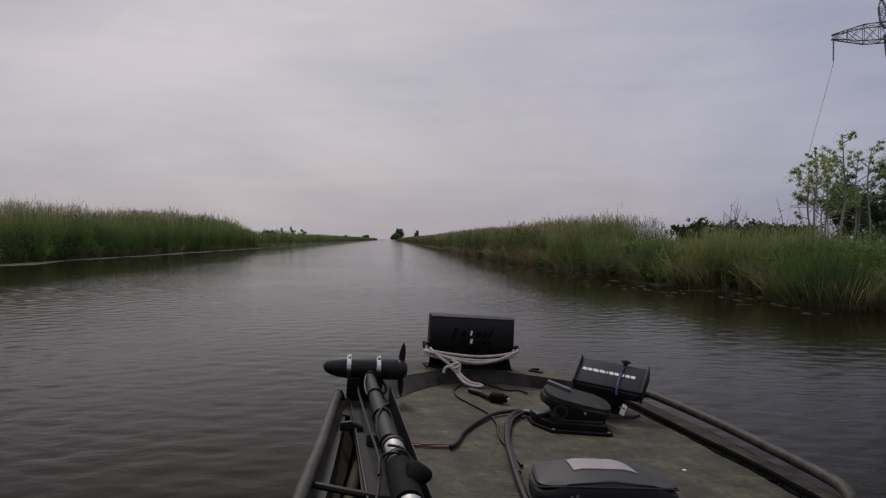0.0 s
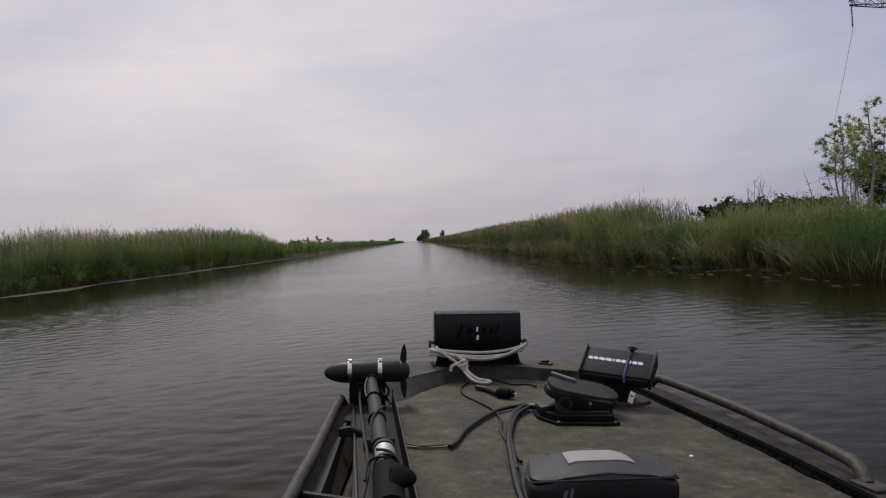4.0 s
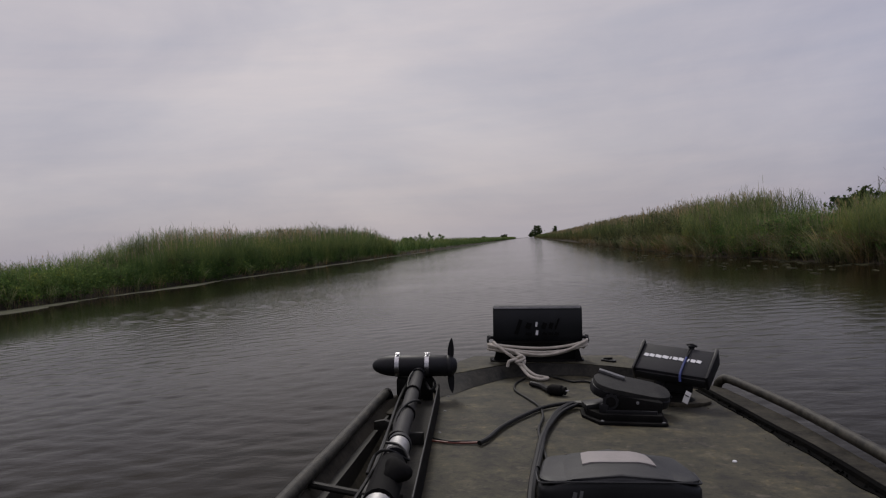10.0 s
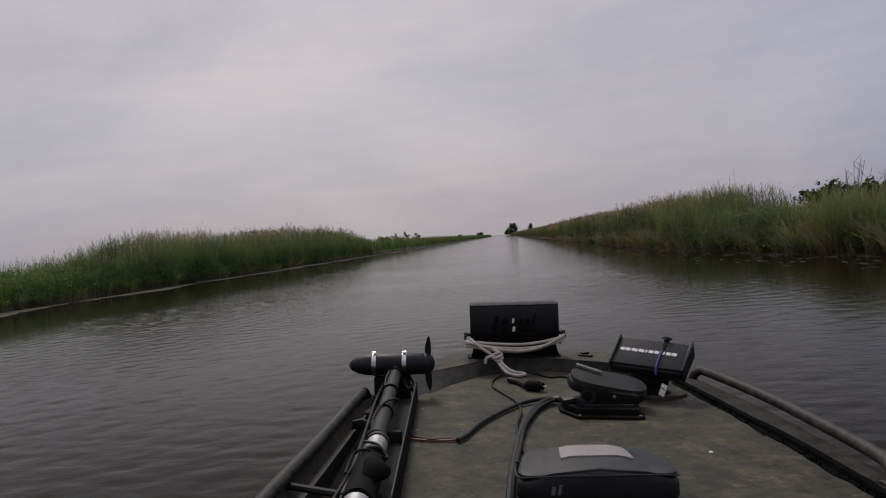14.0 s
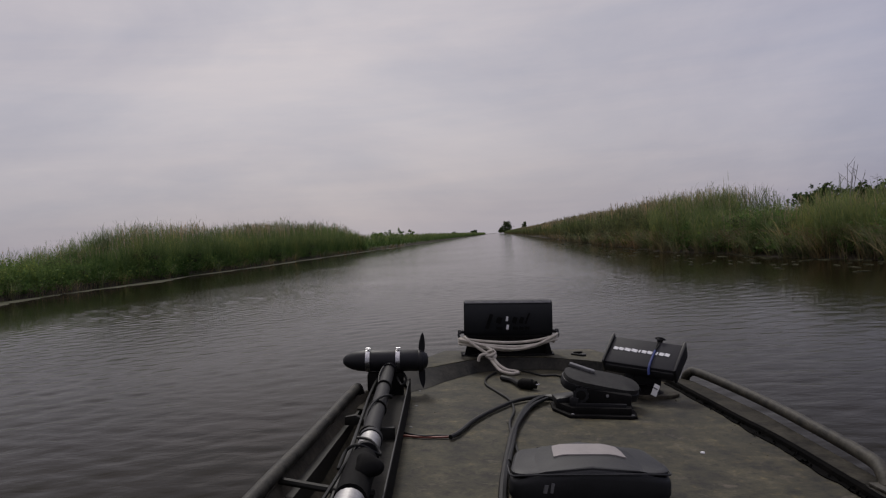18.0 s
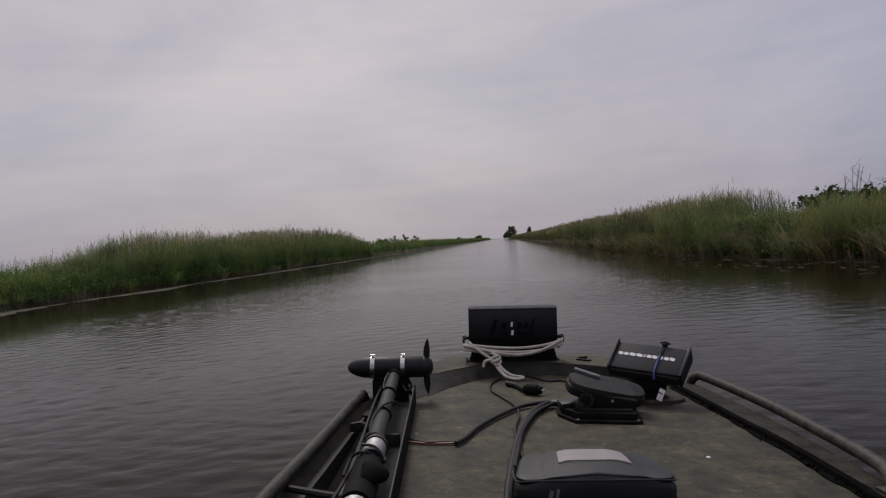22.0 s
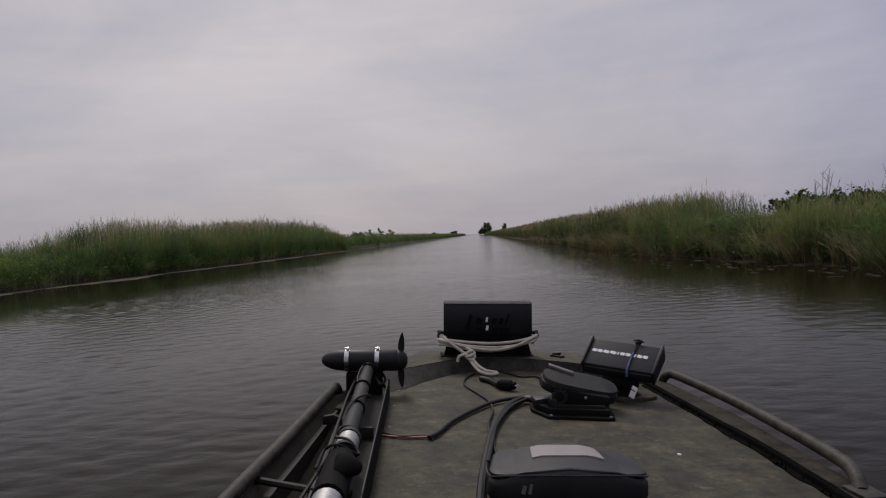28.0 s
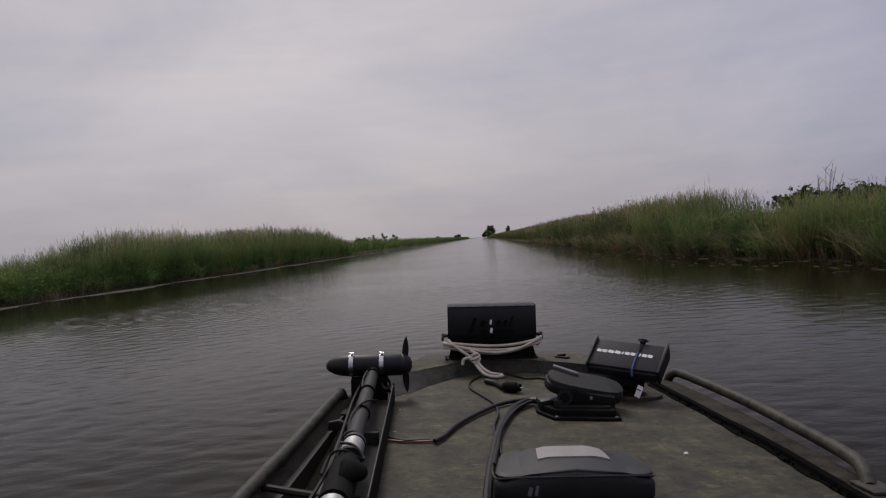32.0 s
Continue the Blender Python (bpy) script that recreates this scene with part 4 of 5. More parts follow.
pale = "slender pale tree with sparse green leaves"
for k, (az, d, h, s) in enumerate([(30.9, 52, 6.4, 1.0), (31.2, 50, 6.9, 1.0), (31.9, 54, 6.6, 1.1), (32.7, 50, 7.9, 1.1), (33.4, 53, 6.6, 1.2), (34.3, 52, 7.2, 1.1), (31.6, 58, 5.2, 1.2)]):
    tree(polar(az, d), h, s, 20 + k, M_LEAF, pale, True, 0.40, 4200, bark=M_DEAD, leafsize=0.042, group="pale marsh trees")
dark = "dense dark green tree behind the marsh"
for k, (az, d, h, s) in enumerate([(32.9, 62, 5.6, 1.9), (33.8, 66, 5.6, 1.9), (35.4, 60, 6.4, 2.1), (37.2, 64, 7.0, 2.2), (34.4, 90, 6.0, 1.9)]):
    tree(polar(az, d), h, s, 40 + k, M_LEAFDARK, dark, False, 0.10, 11000, leafsize=0.075, group="dark marsh trees")
far_row = [(22.6 + 0.62 * k + 0.3 * math.sin(5.1 * k), 170 + 22 * math.sin(2.3 * k), 3.3 + 0.7 * math.sin(3.7 * k), 3.4) for k in range(14)] + [(27.6, 270, 6.3, 1.6), (28.1, 270, 7.2, 2.4), (29.2, 275, 6.6, 1.3), (24.0, 300, 5.6, 2.4)]
for k, (az, d, h, s) in enumerate(far_row):
    tree(polar(az, d), h, s, 60 + k, M_LEAFDARK, "far dark green tree on the marsh horizon", False, 0.04, 1500, leafsize=0.30, group="horizon trees")
for k, (x, y, h, s) in enumerate([(7.2, 640, 9.6, 5.0), (2.0, 780, 5.0, 3.0), (22, 640, 8.6, 2.6), (-30, 900, 5, 4), (-55, 900, 4.5, 4)]):
    tree((x, y), h, s, 80 + k, M_LEAFDARK, "lone far tree beside the canal", False, 0.12, 2600, leafsize=0.50, group="far canal trees")
for k, (x, y, h, s) in enumerate([(-21.2, 122, 2.2, 1.5), (-21.5, 134, 2.3, 1.6), (-22, 166, 3.2, 1.4), (-21.6, 180, 3.3, 1.4), (-21.2, 127, 2.1, 1.5), (-21.6, 146, 2.4, 1.8)]):
    tree((x, y), h, s, 90 + k, M_WEED, "small green bush on the bank", False, 0.1, 900, name="bush", leafsize=0.12, group="bank bushes")


def dead_tree(at, height, seed):
    r = np.random.default_rng(seed)
    root = thing("dead_tree", (at[0], at[1], 0.2), label="bare bleached dead tree trunk standing in marsh", category="tree", afloat=False)
    part("trunk", tube([(0, 0, -0.1), (0.03 * height * r.normal(), 0, height * 0.5), (0.03 * height * r.normal(), 0, height)], (height * 0.012, height * 0.003), 7, 3), M_DEAD, root)
    for k in range(7):
        z = height * r.uniform(0.4, 0.9); a = r.uniform(0, 6.28); l = height * r.uniform(0.07, 0.2)
        part("branch", tube([(0, 0, z), (math.cos(a) * l * 0.6, math.sin(a) * l * 0.6, z + l * 0.15), (math.cos(a) * l, math.sin(a) * l, z + l * r.uniform(0.0, 0.4))], (height * 0.006, height * 0.002), 5, 2), M_DEAD, root)
    return root




def dead_shrub(at, height, seed):
    """A bare bush: thin dead stems that fan out from one root, with short twigs."""
    r = np.random.default_rng(seed)
    root = thing("dead_shrub", (at[0], at[1], 0.25), label="bare grey twigs of a dead bank shrub", category="shrub", group="dead bank shrubs", afloat=False)
    for k in range(8):
        a, l = r.uniform(0, 6.28), height * r.uniform(0.6, 1.0)
        out = l * r.uniform(0.1, 0.45)
        tip = Vector((math.cos(a) * out, math.sin(a) * out, l))
        part("stem", tube([(0, 0, -0.1), tip * 0.5 + Vector((0.03 * l, 0, 0.06 * l)), tip], (0.016, 0.005), 5, 3), M_DEAD, root)
        for j in range(3):
            b = tip * r.uniform(0.5, 0.95)
            part("twig", tube([b, b + Vector((r.normal(0, 0.12), r.normal(0, 0.12), r.uniform(0.05, 0.3))) * height * 0.5], (0.007, 0.003), 4, 1), M_DEAD, root)
    return root


dead_shrub((-20.3, 30.5), 1.75, 51)
dead_shrub((-20.0, 41.0), 2.9, 52)
dead_shrub((9.6, 21.5), 2.2, 53)
dead_tree(polar(29.0, 80), 5.2, 3)
dead_tree(polar(26.9, 120), 5.2, 4)
dead_tree(polar(32.0, 56), 4.8, 5)
dead_tree(polar(33.7, 58), 4.6, 6)


def strut(bm, a, b, w):
    tube([a, b], w, 4, 1, bm)


def mast(bm, a, b, w, r, panels):
    """A square lattice mast from a to b."""
    a, b = Vector(a), Vector(b)
    d = (b - a).normalized()
    u = d.cross(Vector((0, 1, 0))).normalized(); v = u.cross(d)
    ring = lambda f: [a.lerp(b, f) + (u * i + v * j) * w * min(1, 0.25 + 5 * min(f, 1 - f)) / 2 for i, j in ((-1, -1), (1, -1), (1, 1), (-1, 1))]
    fs = [k / panels for k in range(panels + 1)]
    for f, g in zip(fs, fs[1:]):
        p, q = ring(f), ring(g)
        for k in range(4):
            strut(bm, p[k], q[k], r)
            strut(bm, p[k], q[(k + 1) % 4], r * 0.55)
            strut(bm, p[(k + 1) % 4], q[k], r * 0.55)
            strut(bm, q[k], q[(k + 1) % 4], r * 0.55)


def pylon(at, turn, H, label):
    """Guyed steel lattice pylon: two masts that spread upwards in a V, one crossarm with two earth-wire peaks, hanging insulators, guy wires."""
    root = thing("power_pylon", (at[0], at[1], 0.2), (0, 0, turn), label, "pylon", afloat=False)
    za, ha, wa = H * 0.86, H * 0.045, H * 0.40        # crossarm: height, depth, half length
    part("footing", prism([(H * 0.03 * math.cos(k * math.pi / 6), H * 0.03 * math.sin(k * math.pi / 6)) for k in range(12)], -0.3, 0.25), M_GALV, root)
    for s in (-1, 1):
        bm = bmesh.new()
        mast(bm, (s * H * 0.008, 0, 0.2), (s * H * 0.21, 0, za), H * 0.036, H * 0.0022, 17)
        part("mast", bm, M_GALV, root)
        bm = bmesh.new()
        mast(bm, (s * H * 0.21, 0, za + ha * 0.5), (s * H * 0.225, 0, H), H * 0.026, H * 0.0020, 4)
        part("earth_peak", bm, M_GALV, root)
        for y in (-1, 1):
            part("guy_wire", tube([(s * H * 0.21, 0, za), (s * H * 0.10, y * H * 0.42, 0)], H * 0.0009, 4, 1), M_WIRE, root)
    bm = bmesh.new()
    mast(bm, (-wa, 0, za + ha * 0.2), (wa, 0, za + ha * 0.2), ha * 1.5, H * 0.0022, 14)
    part("crossarm", bm, M_GALV, root)
    for x in (-wa * 0.98, 0, wa * 0.98):
        part("insulator", lathe([(0, 0.05)] + [(0.12 + 0.16 * k + d, rr) for k in range(15) for d, rr in ((0, 0.05), (0.04, 0.13), (0.09, 0.05))] + [(2.6, 0.05)], 8, Matrix.Translation((x, 0, za)) @ pose(0, 0, 0, 0, 90, 0)), M_WIRE, root)
    return root


P1, P2 = polar(38.8, 100), polar(31.0, 420)
run = math.degrees(math.atan2(P2[1] - P1[1], P2[0] - P1[0])) - 90
PH = 29.0
pylon(P1, run, PH, "tall grey steel lattice power pylon in the marsh")
pylon(P2, run, PH * 0.75, "far grey steel lattice power pylon on the horizon")
side_dir = Vector((math.cos(radians(run)), math.sin(radians(run)), 0))
for off, z in ((-0.39, 0.770), (0.0, 0.770), (0.39, 0.770)):
    a = Vector((*P1, 0.2)) + side_dir * PH * off + Vector((0, 0, PH * z))
    b = Vector((*P2, 0.2)) + side_dir * PH * off + Vector((0, 0, PH * z * 0.75))
    pts = [a.lerp(b, u) + Vector((0, 0, -5 * 4 * u * (1 - u))) for u in [k / 14 for k in range(15)]]
    part("power_line", tube([tuple(p) for p in pts], (0.022, 0.05), 5, 2), M_WIRE)
    tagged(bpy.data.objects[scene.collection.objects[-1].name], "thin grey power line sagging between pylons", "power line", "power lines")


# ================= the boat =================
LEFT = [(-0.60, -1.3), (-0.53, 1.6), (-0.49, 2.3), (-0.45, 3.10)]
RIGHT = [(1.18, -1.3), (1.16, 1.5), (1.13, 2.8), (1.06, 3.40)]
BOWL, BOWR = (-0.12, 4.05), (0.71, 4.05)
boat = thing("jon_boat", label="olive drab flat-decked aluminium jon boat afloat", category="boat")


def side_wall(line, s):
    """Hull side: a thick plate from gunwale to below the waterline, flared outwards."""
    bm = bmesh.new()
    rings = []
    for x, y in line:
        rings.append([bm.verts.new(p) for p in ((x, y, 0.43), (x - s * 0.10, y, -0.14), (x - s * 0.13, y, -0.14), (x - s * 0.03, y, 0.43))])
    for a, b in zip(rings, rings[1:]):
        for k in range(4):
            bm.faces.new((a[k], a[(k + 1) % 4], b[(k + 1) % 4], b[k]))
    bm.faces.new(rings[0]); bm.faces.new(rings[-1][::-1])
    return bm


part("hull_side", side_wall(LEFT + [BOWL], -1), M_HULL, boat)
part("hull_side", side_wall(RIGHT + [BOWR], 1), M_HULL, boat)
part("bow_plate", slab((0.80, 0.03, 0.60), (0.29, 4.01, 0.17), (-9, 0, 0), 0.006), M_HULL, boat)
part("transom", slab((1.66, 0.04, 0.58), (0.29, -1.30, 0.15), (0, 0, 0), 0.008), M_HULL, boat)
part("hull_bottom", prism([(-0.48, -1.3), (1.06, -1.3), (1.02, 2.8), (0.62, 3.8), (-0.08, 3.8), (-0.36, 2.8)], -0.16, -0.13), M_HULL, boat)
part("deck", prism([(-0.235, -1.3), (1.10, -1.3), (1.085, 1.98), (0.985, 3.44), (0.60, 3.84), (0.26, 3.94), (-0.02, 3.84), (-0.16, 3.62), (-0.235, 3.36)], 0.415, 0.44, 0.004), M_DECK, boat, "worn olive non-skid deck")
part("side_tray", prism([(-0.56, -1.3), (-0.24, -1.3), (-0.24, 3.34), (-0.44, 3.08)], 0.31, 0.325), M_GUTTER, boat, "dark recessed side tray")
part("deck_edge", slab((0.012, 4.66, 0.11), (-0.243, 1.03, 0.378), (0, 0, 0), 0.003), M_DARKTRIM, boat)
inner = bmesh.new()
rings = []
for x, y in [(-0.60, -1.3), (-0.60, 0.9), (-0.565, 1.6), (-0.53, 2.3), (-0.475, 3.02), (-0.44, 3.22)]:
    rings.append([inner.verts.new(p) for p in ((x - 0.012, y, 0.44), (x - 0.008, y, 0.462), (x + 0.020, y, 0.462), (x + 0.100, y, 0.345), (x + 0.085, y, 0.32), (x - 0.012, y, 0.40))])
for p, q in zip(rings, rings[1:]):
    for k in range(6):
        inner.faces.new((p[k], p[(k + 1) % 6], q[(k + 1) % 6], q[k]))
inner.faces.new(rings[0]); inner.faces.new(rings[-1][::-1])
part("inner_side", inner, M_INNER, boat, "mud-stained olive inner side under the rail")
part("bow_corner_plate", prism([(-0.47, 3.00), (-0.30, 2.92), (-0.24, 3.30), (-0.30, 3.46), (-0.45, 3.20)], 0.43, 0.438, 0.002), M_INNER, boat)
part("gunwale_cap", prism([(1.10, -1.3), (1.18, -1.3), (1.16, 1.5), (1.13, 2.8), (1.06, 3.40), (0.98, 3.56), (0.975, 3.46), (1.03, 2.8), (1.085, 1.98)], 0.442, 0.452), M_GUNWALE, boat)
# raised bow cap and its dark face
CAP = [(-0.30, 3.46), (-0.135, 3.58), (-0.067, 3.66), (0.08, 3.80), (0.23, 3.845), (0.45, 3.81), (0.64, 3.70), (0.97, 3.46), (1.00, 3.52), (0.74, 3.95), (0.71, 4.06), (-0.10, 4.06), (-0.17, 3.88)]
FOOT_LINE = [(-0.240, 3.27), (-0.165, 3.35), (-0.085, 3.50), (0.07, 3.71), (0.23, 3.80), (0.455, 3.775), (0.65, 3.665), (0.965, 3.43)]
part("bow_cap", prism(CAP, 0.488, 0.500, 0.003), M_DECK, boat)
step = bmesh.new()
ring_hi = [step.verts.new((x, y - 0.003, 0.497)) for x, y in CAP[:8]]
ring_lo = [step.verts.new((x, y, 0.4415)) for x, y in FOOT_LINE]
ring_back = [step.verts.new((x, y + 0.02, 0.4415)) for x, y in CAP[:8]]
for k in range(7):
    step.faces.new((ring_lo[k], ring_lo[k + 1], ring_hi[k + 1], ring_hi[k]))
    step.faces.new((ring_hi[k], ring_hi[k + 1], ring_back[k + 1], ring_back[k]))
part("bow_step", step, M_STEP, boat, "dark grey sloping step")
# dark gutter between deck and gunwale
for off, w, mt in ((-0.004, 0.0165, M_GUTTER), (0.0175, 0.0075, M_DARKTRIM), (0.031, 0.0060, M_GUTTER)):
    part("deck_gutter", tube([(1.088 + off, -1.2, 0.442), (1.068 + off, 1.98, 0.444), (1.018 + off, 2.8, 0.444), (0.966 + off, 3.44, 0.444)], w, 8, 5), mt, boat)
rail_a = part("side_rail", tube([(-0.450, 3.165, 0.43), (-0.455, 3.15, 0.475), (-0.466, 3.09, 0.488), (-0.509, 2.31, 0.490), (-0.540, 1.85, 0.490), (-0.58, 0.9, 0.490), (-0.585, 0.80, 0.44)], 0.0205, 12, 7), M_RAIL, boat, "olive painted grab rail")
rail_b = part("side_rail", tube([(1.045, 3.475, 0.445), (1.055, 3.45, 0.480), (1.083, 3.38, 0.494), (1.143, 2.88, 0.492), (1.160, 2.44, 0.490), (1.158, 2.12, 0.488), (1.140, 2.02, 0.478), (1.126, 1.97, 0.450)], 0.0205, 12, 7), M_RAIL, boat, "olive painted grab rail")
part("rail_end", tube([(-0.449, 3.172, 0.437), (-0.454, 3.155, 0.474), (-0.459, 3.130, 0.484)], 0.0222, 12, 4), M_MATTBLACK, rail_a, "black end sleeve")
part("rail_foot", slab((0.075, 0.10, 0.010), (1.128, 1.95, 0.457), (0, 0, 6), 0.004), M_RAIL, rail_b)
part("rail_foot", slab((0.05, 0.07, 0.010), (-0.440, 3.20, 0.443), (0, 0, 6), 0.004), M_RAIL, rail_a)
part("tray_hook", prism([(0.0, 0.0), (0.085, 0.006), (0.090, 0.020), (0.040, 0.040), (0.0, 0.032)], -0.012, 0.012, 0.003, pose(-0.445, 2.72, 0.440, 90, 0, -8)), M_DARKTRIM, boat)
part("cross_brace", tube([(-0.52, 2.02, 0.468), (-0.34, 1.97, 0.455), (-0.25, 1.96, 0.452)], 0.011, 8, 3), M_DARKTRIM, boat)
part("tray_bracket", prism([((-0.406, 2.84, 0.44)[:2]), ((-0.298, 2.805, 0.44)[:2]), ((-0.311, 3.369, 0.44)[:2]), ((-0.41, 3.25, 0.44)[:2])], 0.4385, 0.4445, 0.002), M_GUNWALE, boat)
for px, py in (((0.754, 2.339, 0.441)[:2]), ((0.351, 2.021, 0.441)[:2])):
    part("deck_screw", lathe([(0, 0.0075), (0.003, 0.0065), (0.0045, 0.003)], 10, pose(px, py, 0.4405, 0, -90, 0)), M_WHITE, boat, "pale screw head")

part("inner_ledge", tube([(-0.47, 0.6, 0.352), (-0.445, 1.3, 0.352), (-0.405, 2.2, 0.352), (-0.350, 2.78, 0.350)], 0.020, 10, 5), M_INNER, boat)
# ---- trolling motor, stowed along the deck edge ----
tm = thing("trolling_motor", (-0.326, 3.25, 0.428), label="black stowed electric trolling motor with propeller", category="motor")
lower = part("lower_unit", lathe([(-0.214, 0.001), (-0.212, 0.012), (-0.200, 0.025), (-0.175, 0.037), (-0.145, 0.0445), (-0.11, 0.0475), (0.118, 0.0475), (0.121, 0.0455), (0.125, 0.0475), (0.141, 0.0470), (0.147, 0.042)], 28, pose(0.004, 0, 0.16)), M_BLACK, tm)
for x in (-0.096, 0.037):
    band = part("clamp_band", lathe([(-0.010, 0.0475), (-0.0095, 0.0498), (0.0095, 0.0498), (0.010, 0.0475)], 28, pose(x, 0, 0.16)), M_STEEL, tm, "shiny steel clamp band")
    part("clamp_screw", lathe([(-0.010, 0.0035), (0.010, 0.0035)], 8, pose(x, -0.012, 0.216)), M_STEEL, band)
    part("clamp_box", slab((0.011, 0.020, 0.010), (x + 0.002, -0.010, 0.212), (20, 0, 0), 0.003), M_STEEL, band)
hub = part("propeller_hub", lathe([(0.147, 0.040), (0.160, 0.030), (0.166, 0.012)], 20, pose(0.004, 0, 0.16)), M_BLACK, tm)


def prop_blade(m):
    bm = bmesh.new()
    pr = [(0.0, 0.012), (0.025, 0.017), (0.05, 0.016), (0.078, 0.010), (0.096, 0.002)]
    top = [bm.verts.new((0.006 * math.sin(u * 9) - w, 0.3 * w, 0.028 + u)) for u, w in pr]
    bot = [bm.verts.new((0.006 * math.sin(u * 9) + w * 0.7, -0.3 * w, 0.028 + u)) for u, w in pr]
    t2 = [bm.verts.new(v.co + Vector((0, 0.006, 0))) for v in top]
    b2 = [bm.verts.new(v.co + Vector((0, 0.006, 0))) for v in bot]
    for k in range(len(pr) - 1):
        bm.faces.new((top[k], bot[k], bot[k + 1], top[k + 1])); bm.faces.new((t2[k + 1], b2[k + 1], b2[k], t2[k]))
        bm.faces.new((top[k + 1], t2[k + 1], t2[k], top[k])); bm.faces.new((bot[k], b2[k], b2[k + 1], bot[k + 1]))
    bm.faces.new((top[-1], bot[-1], b2[-1], t2[-1])); bm.faces.new((top[0], t2[0], b2[0], bot[0]))
    bmesh.ops.transform(bm, matrix=m, verts=bm.verts)
    return bm


for a in (4, 184):
    part("propeller_blade", prop_blade(pose(0.143, 0, 0.16, a, 0, 0)), M_BLACK, hub)
part("shaft", tube([(0.0, -0.03, 0.130), (0.004, -0.2, 0.122), (0.045, -1.30, 0.112), (0.055, -1.95, 0.108)], (0.0245, 0.0290), 16, 6), M_SHAFT, tm, "dusty dark grey shaft tube")
part("shaft_elbow", tube([(0.010, 0.0, 0.155), (0.004, -0.015, 0.138), (0.001, -0.06, 0.129)], (0.036, 0.029), 14, 5), M_BLACK, tm)
part("shaft_collar", tube([(0.045, -1.11, 0.114), (0.048, -1.215, 0.113)], 0.0325, 18, 1), M_ALUM, tm, "bare silver collar on the shaft")
part("shaft_collar", tube([(0.044, -1.082, 0.114), (0.0445, -1.107, 0.114)], 0.036, 18, 1), M_BLACK, tm)
part("shaft_collar", tube([(0.048, -1.218, 0.113), (0.049, -1.24, 0.113)], 0.036, 18, 1), M_BLACK, tm)
def knob_dome(m):
    """A rounded knob with three finger lobes and a hollow under each gap."""
    bm = bmesh.new()
    bmesh.ops.create_uvsphere(bm, u_segments=30, v_segments=14, radius=1.0)
    for v in bm.verts:
        a = math.atan2(v.co.y, v.co.x)
        k = 1 + 0.17 * math.cos(3 * a) * math.hypot(v.co.x, v.co.y)
        v.co = Vector((v.co.x * 0.035 * k, v.co.y * 0.035 * k, math.copysign(abs(v.co.z) ** 0.8, v.co.z) * 0.022))
    bmesh.ops.transform(bm, matrix=m, verts=bm.verts)
    return bm


lock = part("lock_knob", knob_dome(pose(0.082, -1.46, 0.152, 34, 10, 4)), M_MATTBLACK, tm)
part("knob_stem", tube([(0.055, -1.46, 0.115), (0.080, -1.46, 0.145)], 0.014, 10, 1), M_BLACK, lock)
part("depth_collar", tube([(0.049, -1.30, 0.113), (0.055, -1.58, 0.111)], 0.040, 16, 1), M_MATTBLACK, tm)
part("shaft_collar", tube([(0.056, -1.60, 0.110), (0.057, -1.67, 0.110)], 0.038, 18, 1), M_ALUM, tm)
for k in range(3):
    part("cable_tie", lathe([(-0.004, 0.0305), (-0.004, 0.0325), (0.004, 0.0325), (0.004, 0.0305)], 16, pose(0.012 + 0.012 * k, -0.40 - 0.33 * k, 0.121 - 0.003 * k, 0, 0, 88)), M_MATTBLACK, tm)
part("motor_cable", tube([(-0.03, -0.01, 0.118), (-0.050, -0.10, 0.090), (-0.040, -0.45, 0.098), (-0.020, -0.85, 0.102), (-0.002, -1.25, 0.104), (-0.03, -1.6, 0.080), (-0.05, -1.95, 0.07)], 0.0050, 8, 6), M_CABLE, tm)
part("motor_cable", tube([(0.05, 0.0, 0.115), (0.075, -0.05, 0.085), (0.060, -0.12, 0.075), (0.035, -0.06, 0.095)], 0.006, 8, 6), M_CABLE, tm)
wind = [(0.004 + 0.041 * u + 0.034 * math.cos(9.5 * u + 2.2), -0.12 - 1.0 * u, 0.126 - 0.012 * u + 0.034 * math.sin(9.5 * u + 2.2)) for u in [k / 26 for k in range(27)]]
part("wound_cable", tube(wind, 0.0045, 7, 3), M_CABLE, tm, "black cable wound round the shaft")
part("knob_cord", tube([(0.02, -1.20, 0.150), (0.06, -1.22, 0.148), (0.09, -1.26, 0.12), (0.04, -1.30, 0.158), (0.0, -1.27, 0.135), (-0.01, -1.35, 0.11)], 0.0045, 7, 5), M_CABLE, tm)
part("mount_web", slab((0.008, 1.75, 0.095), (0.112, -0.95, 0.046), (0, 0, 1.3), 0.003), M_MATTBLACK, tm)
part("mount_web", slab((0.008, 1.50, 0.050), (-0.052, -0.80, 0.006), (0, 0, 2.2), 0.003), M_BLACK, tm)
part("mount_edge", slab((0.004, 1.60, 0.005), (0.112, -0.95, 0.0955), (0, 0, 1.3), 0.001), M_VINYLTOP, tm, "thin grey edge of the mount")
part("mount_base", slab((0.17, 1.75, 0.010), (0.030, -0.95, 0.012), (0, 0, 1.4), 0.003), M_STEP, tm, "grimy grey floor of the mount channel")
part("mount_flange", slab((0.030, 0.46, 0.008), (0.124, -0.20, 0.006), (0, 0, -1.5), 0.002), M_BLACK, tm)
part("mount_saddle", slab((0.16, 0.05, 0.11), (-0.02, -0.005, 0.055), (0, 0, 0), 0.012), M_MATTBLACK, tm)
part("mount_saddle", slab((0.11, 0.020, 0.045), (0.03, -0.74, 0.036), (0, 0, 0), 0.006), M_SHAFT, tm)
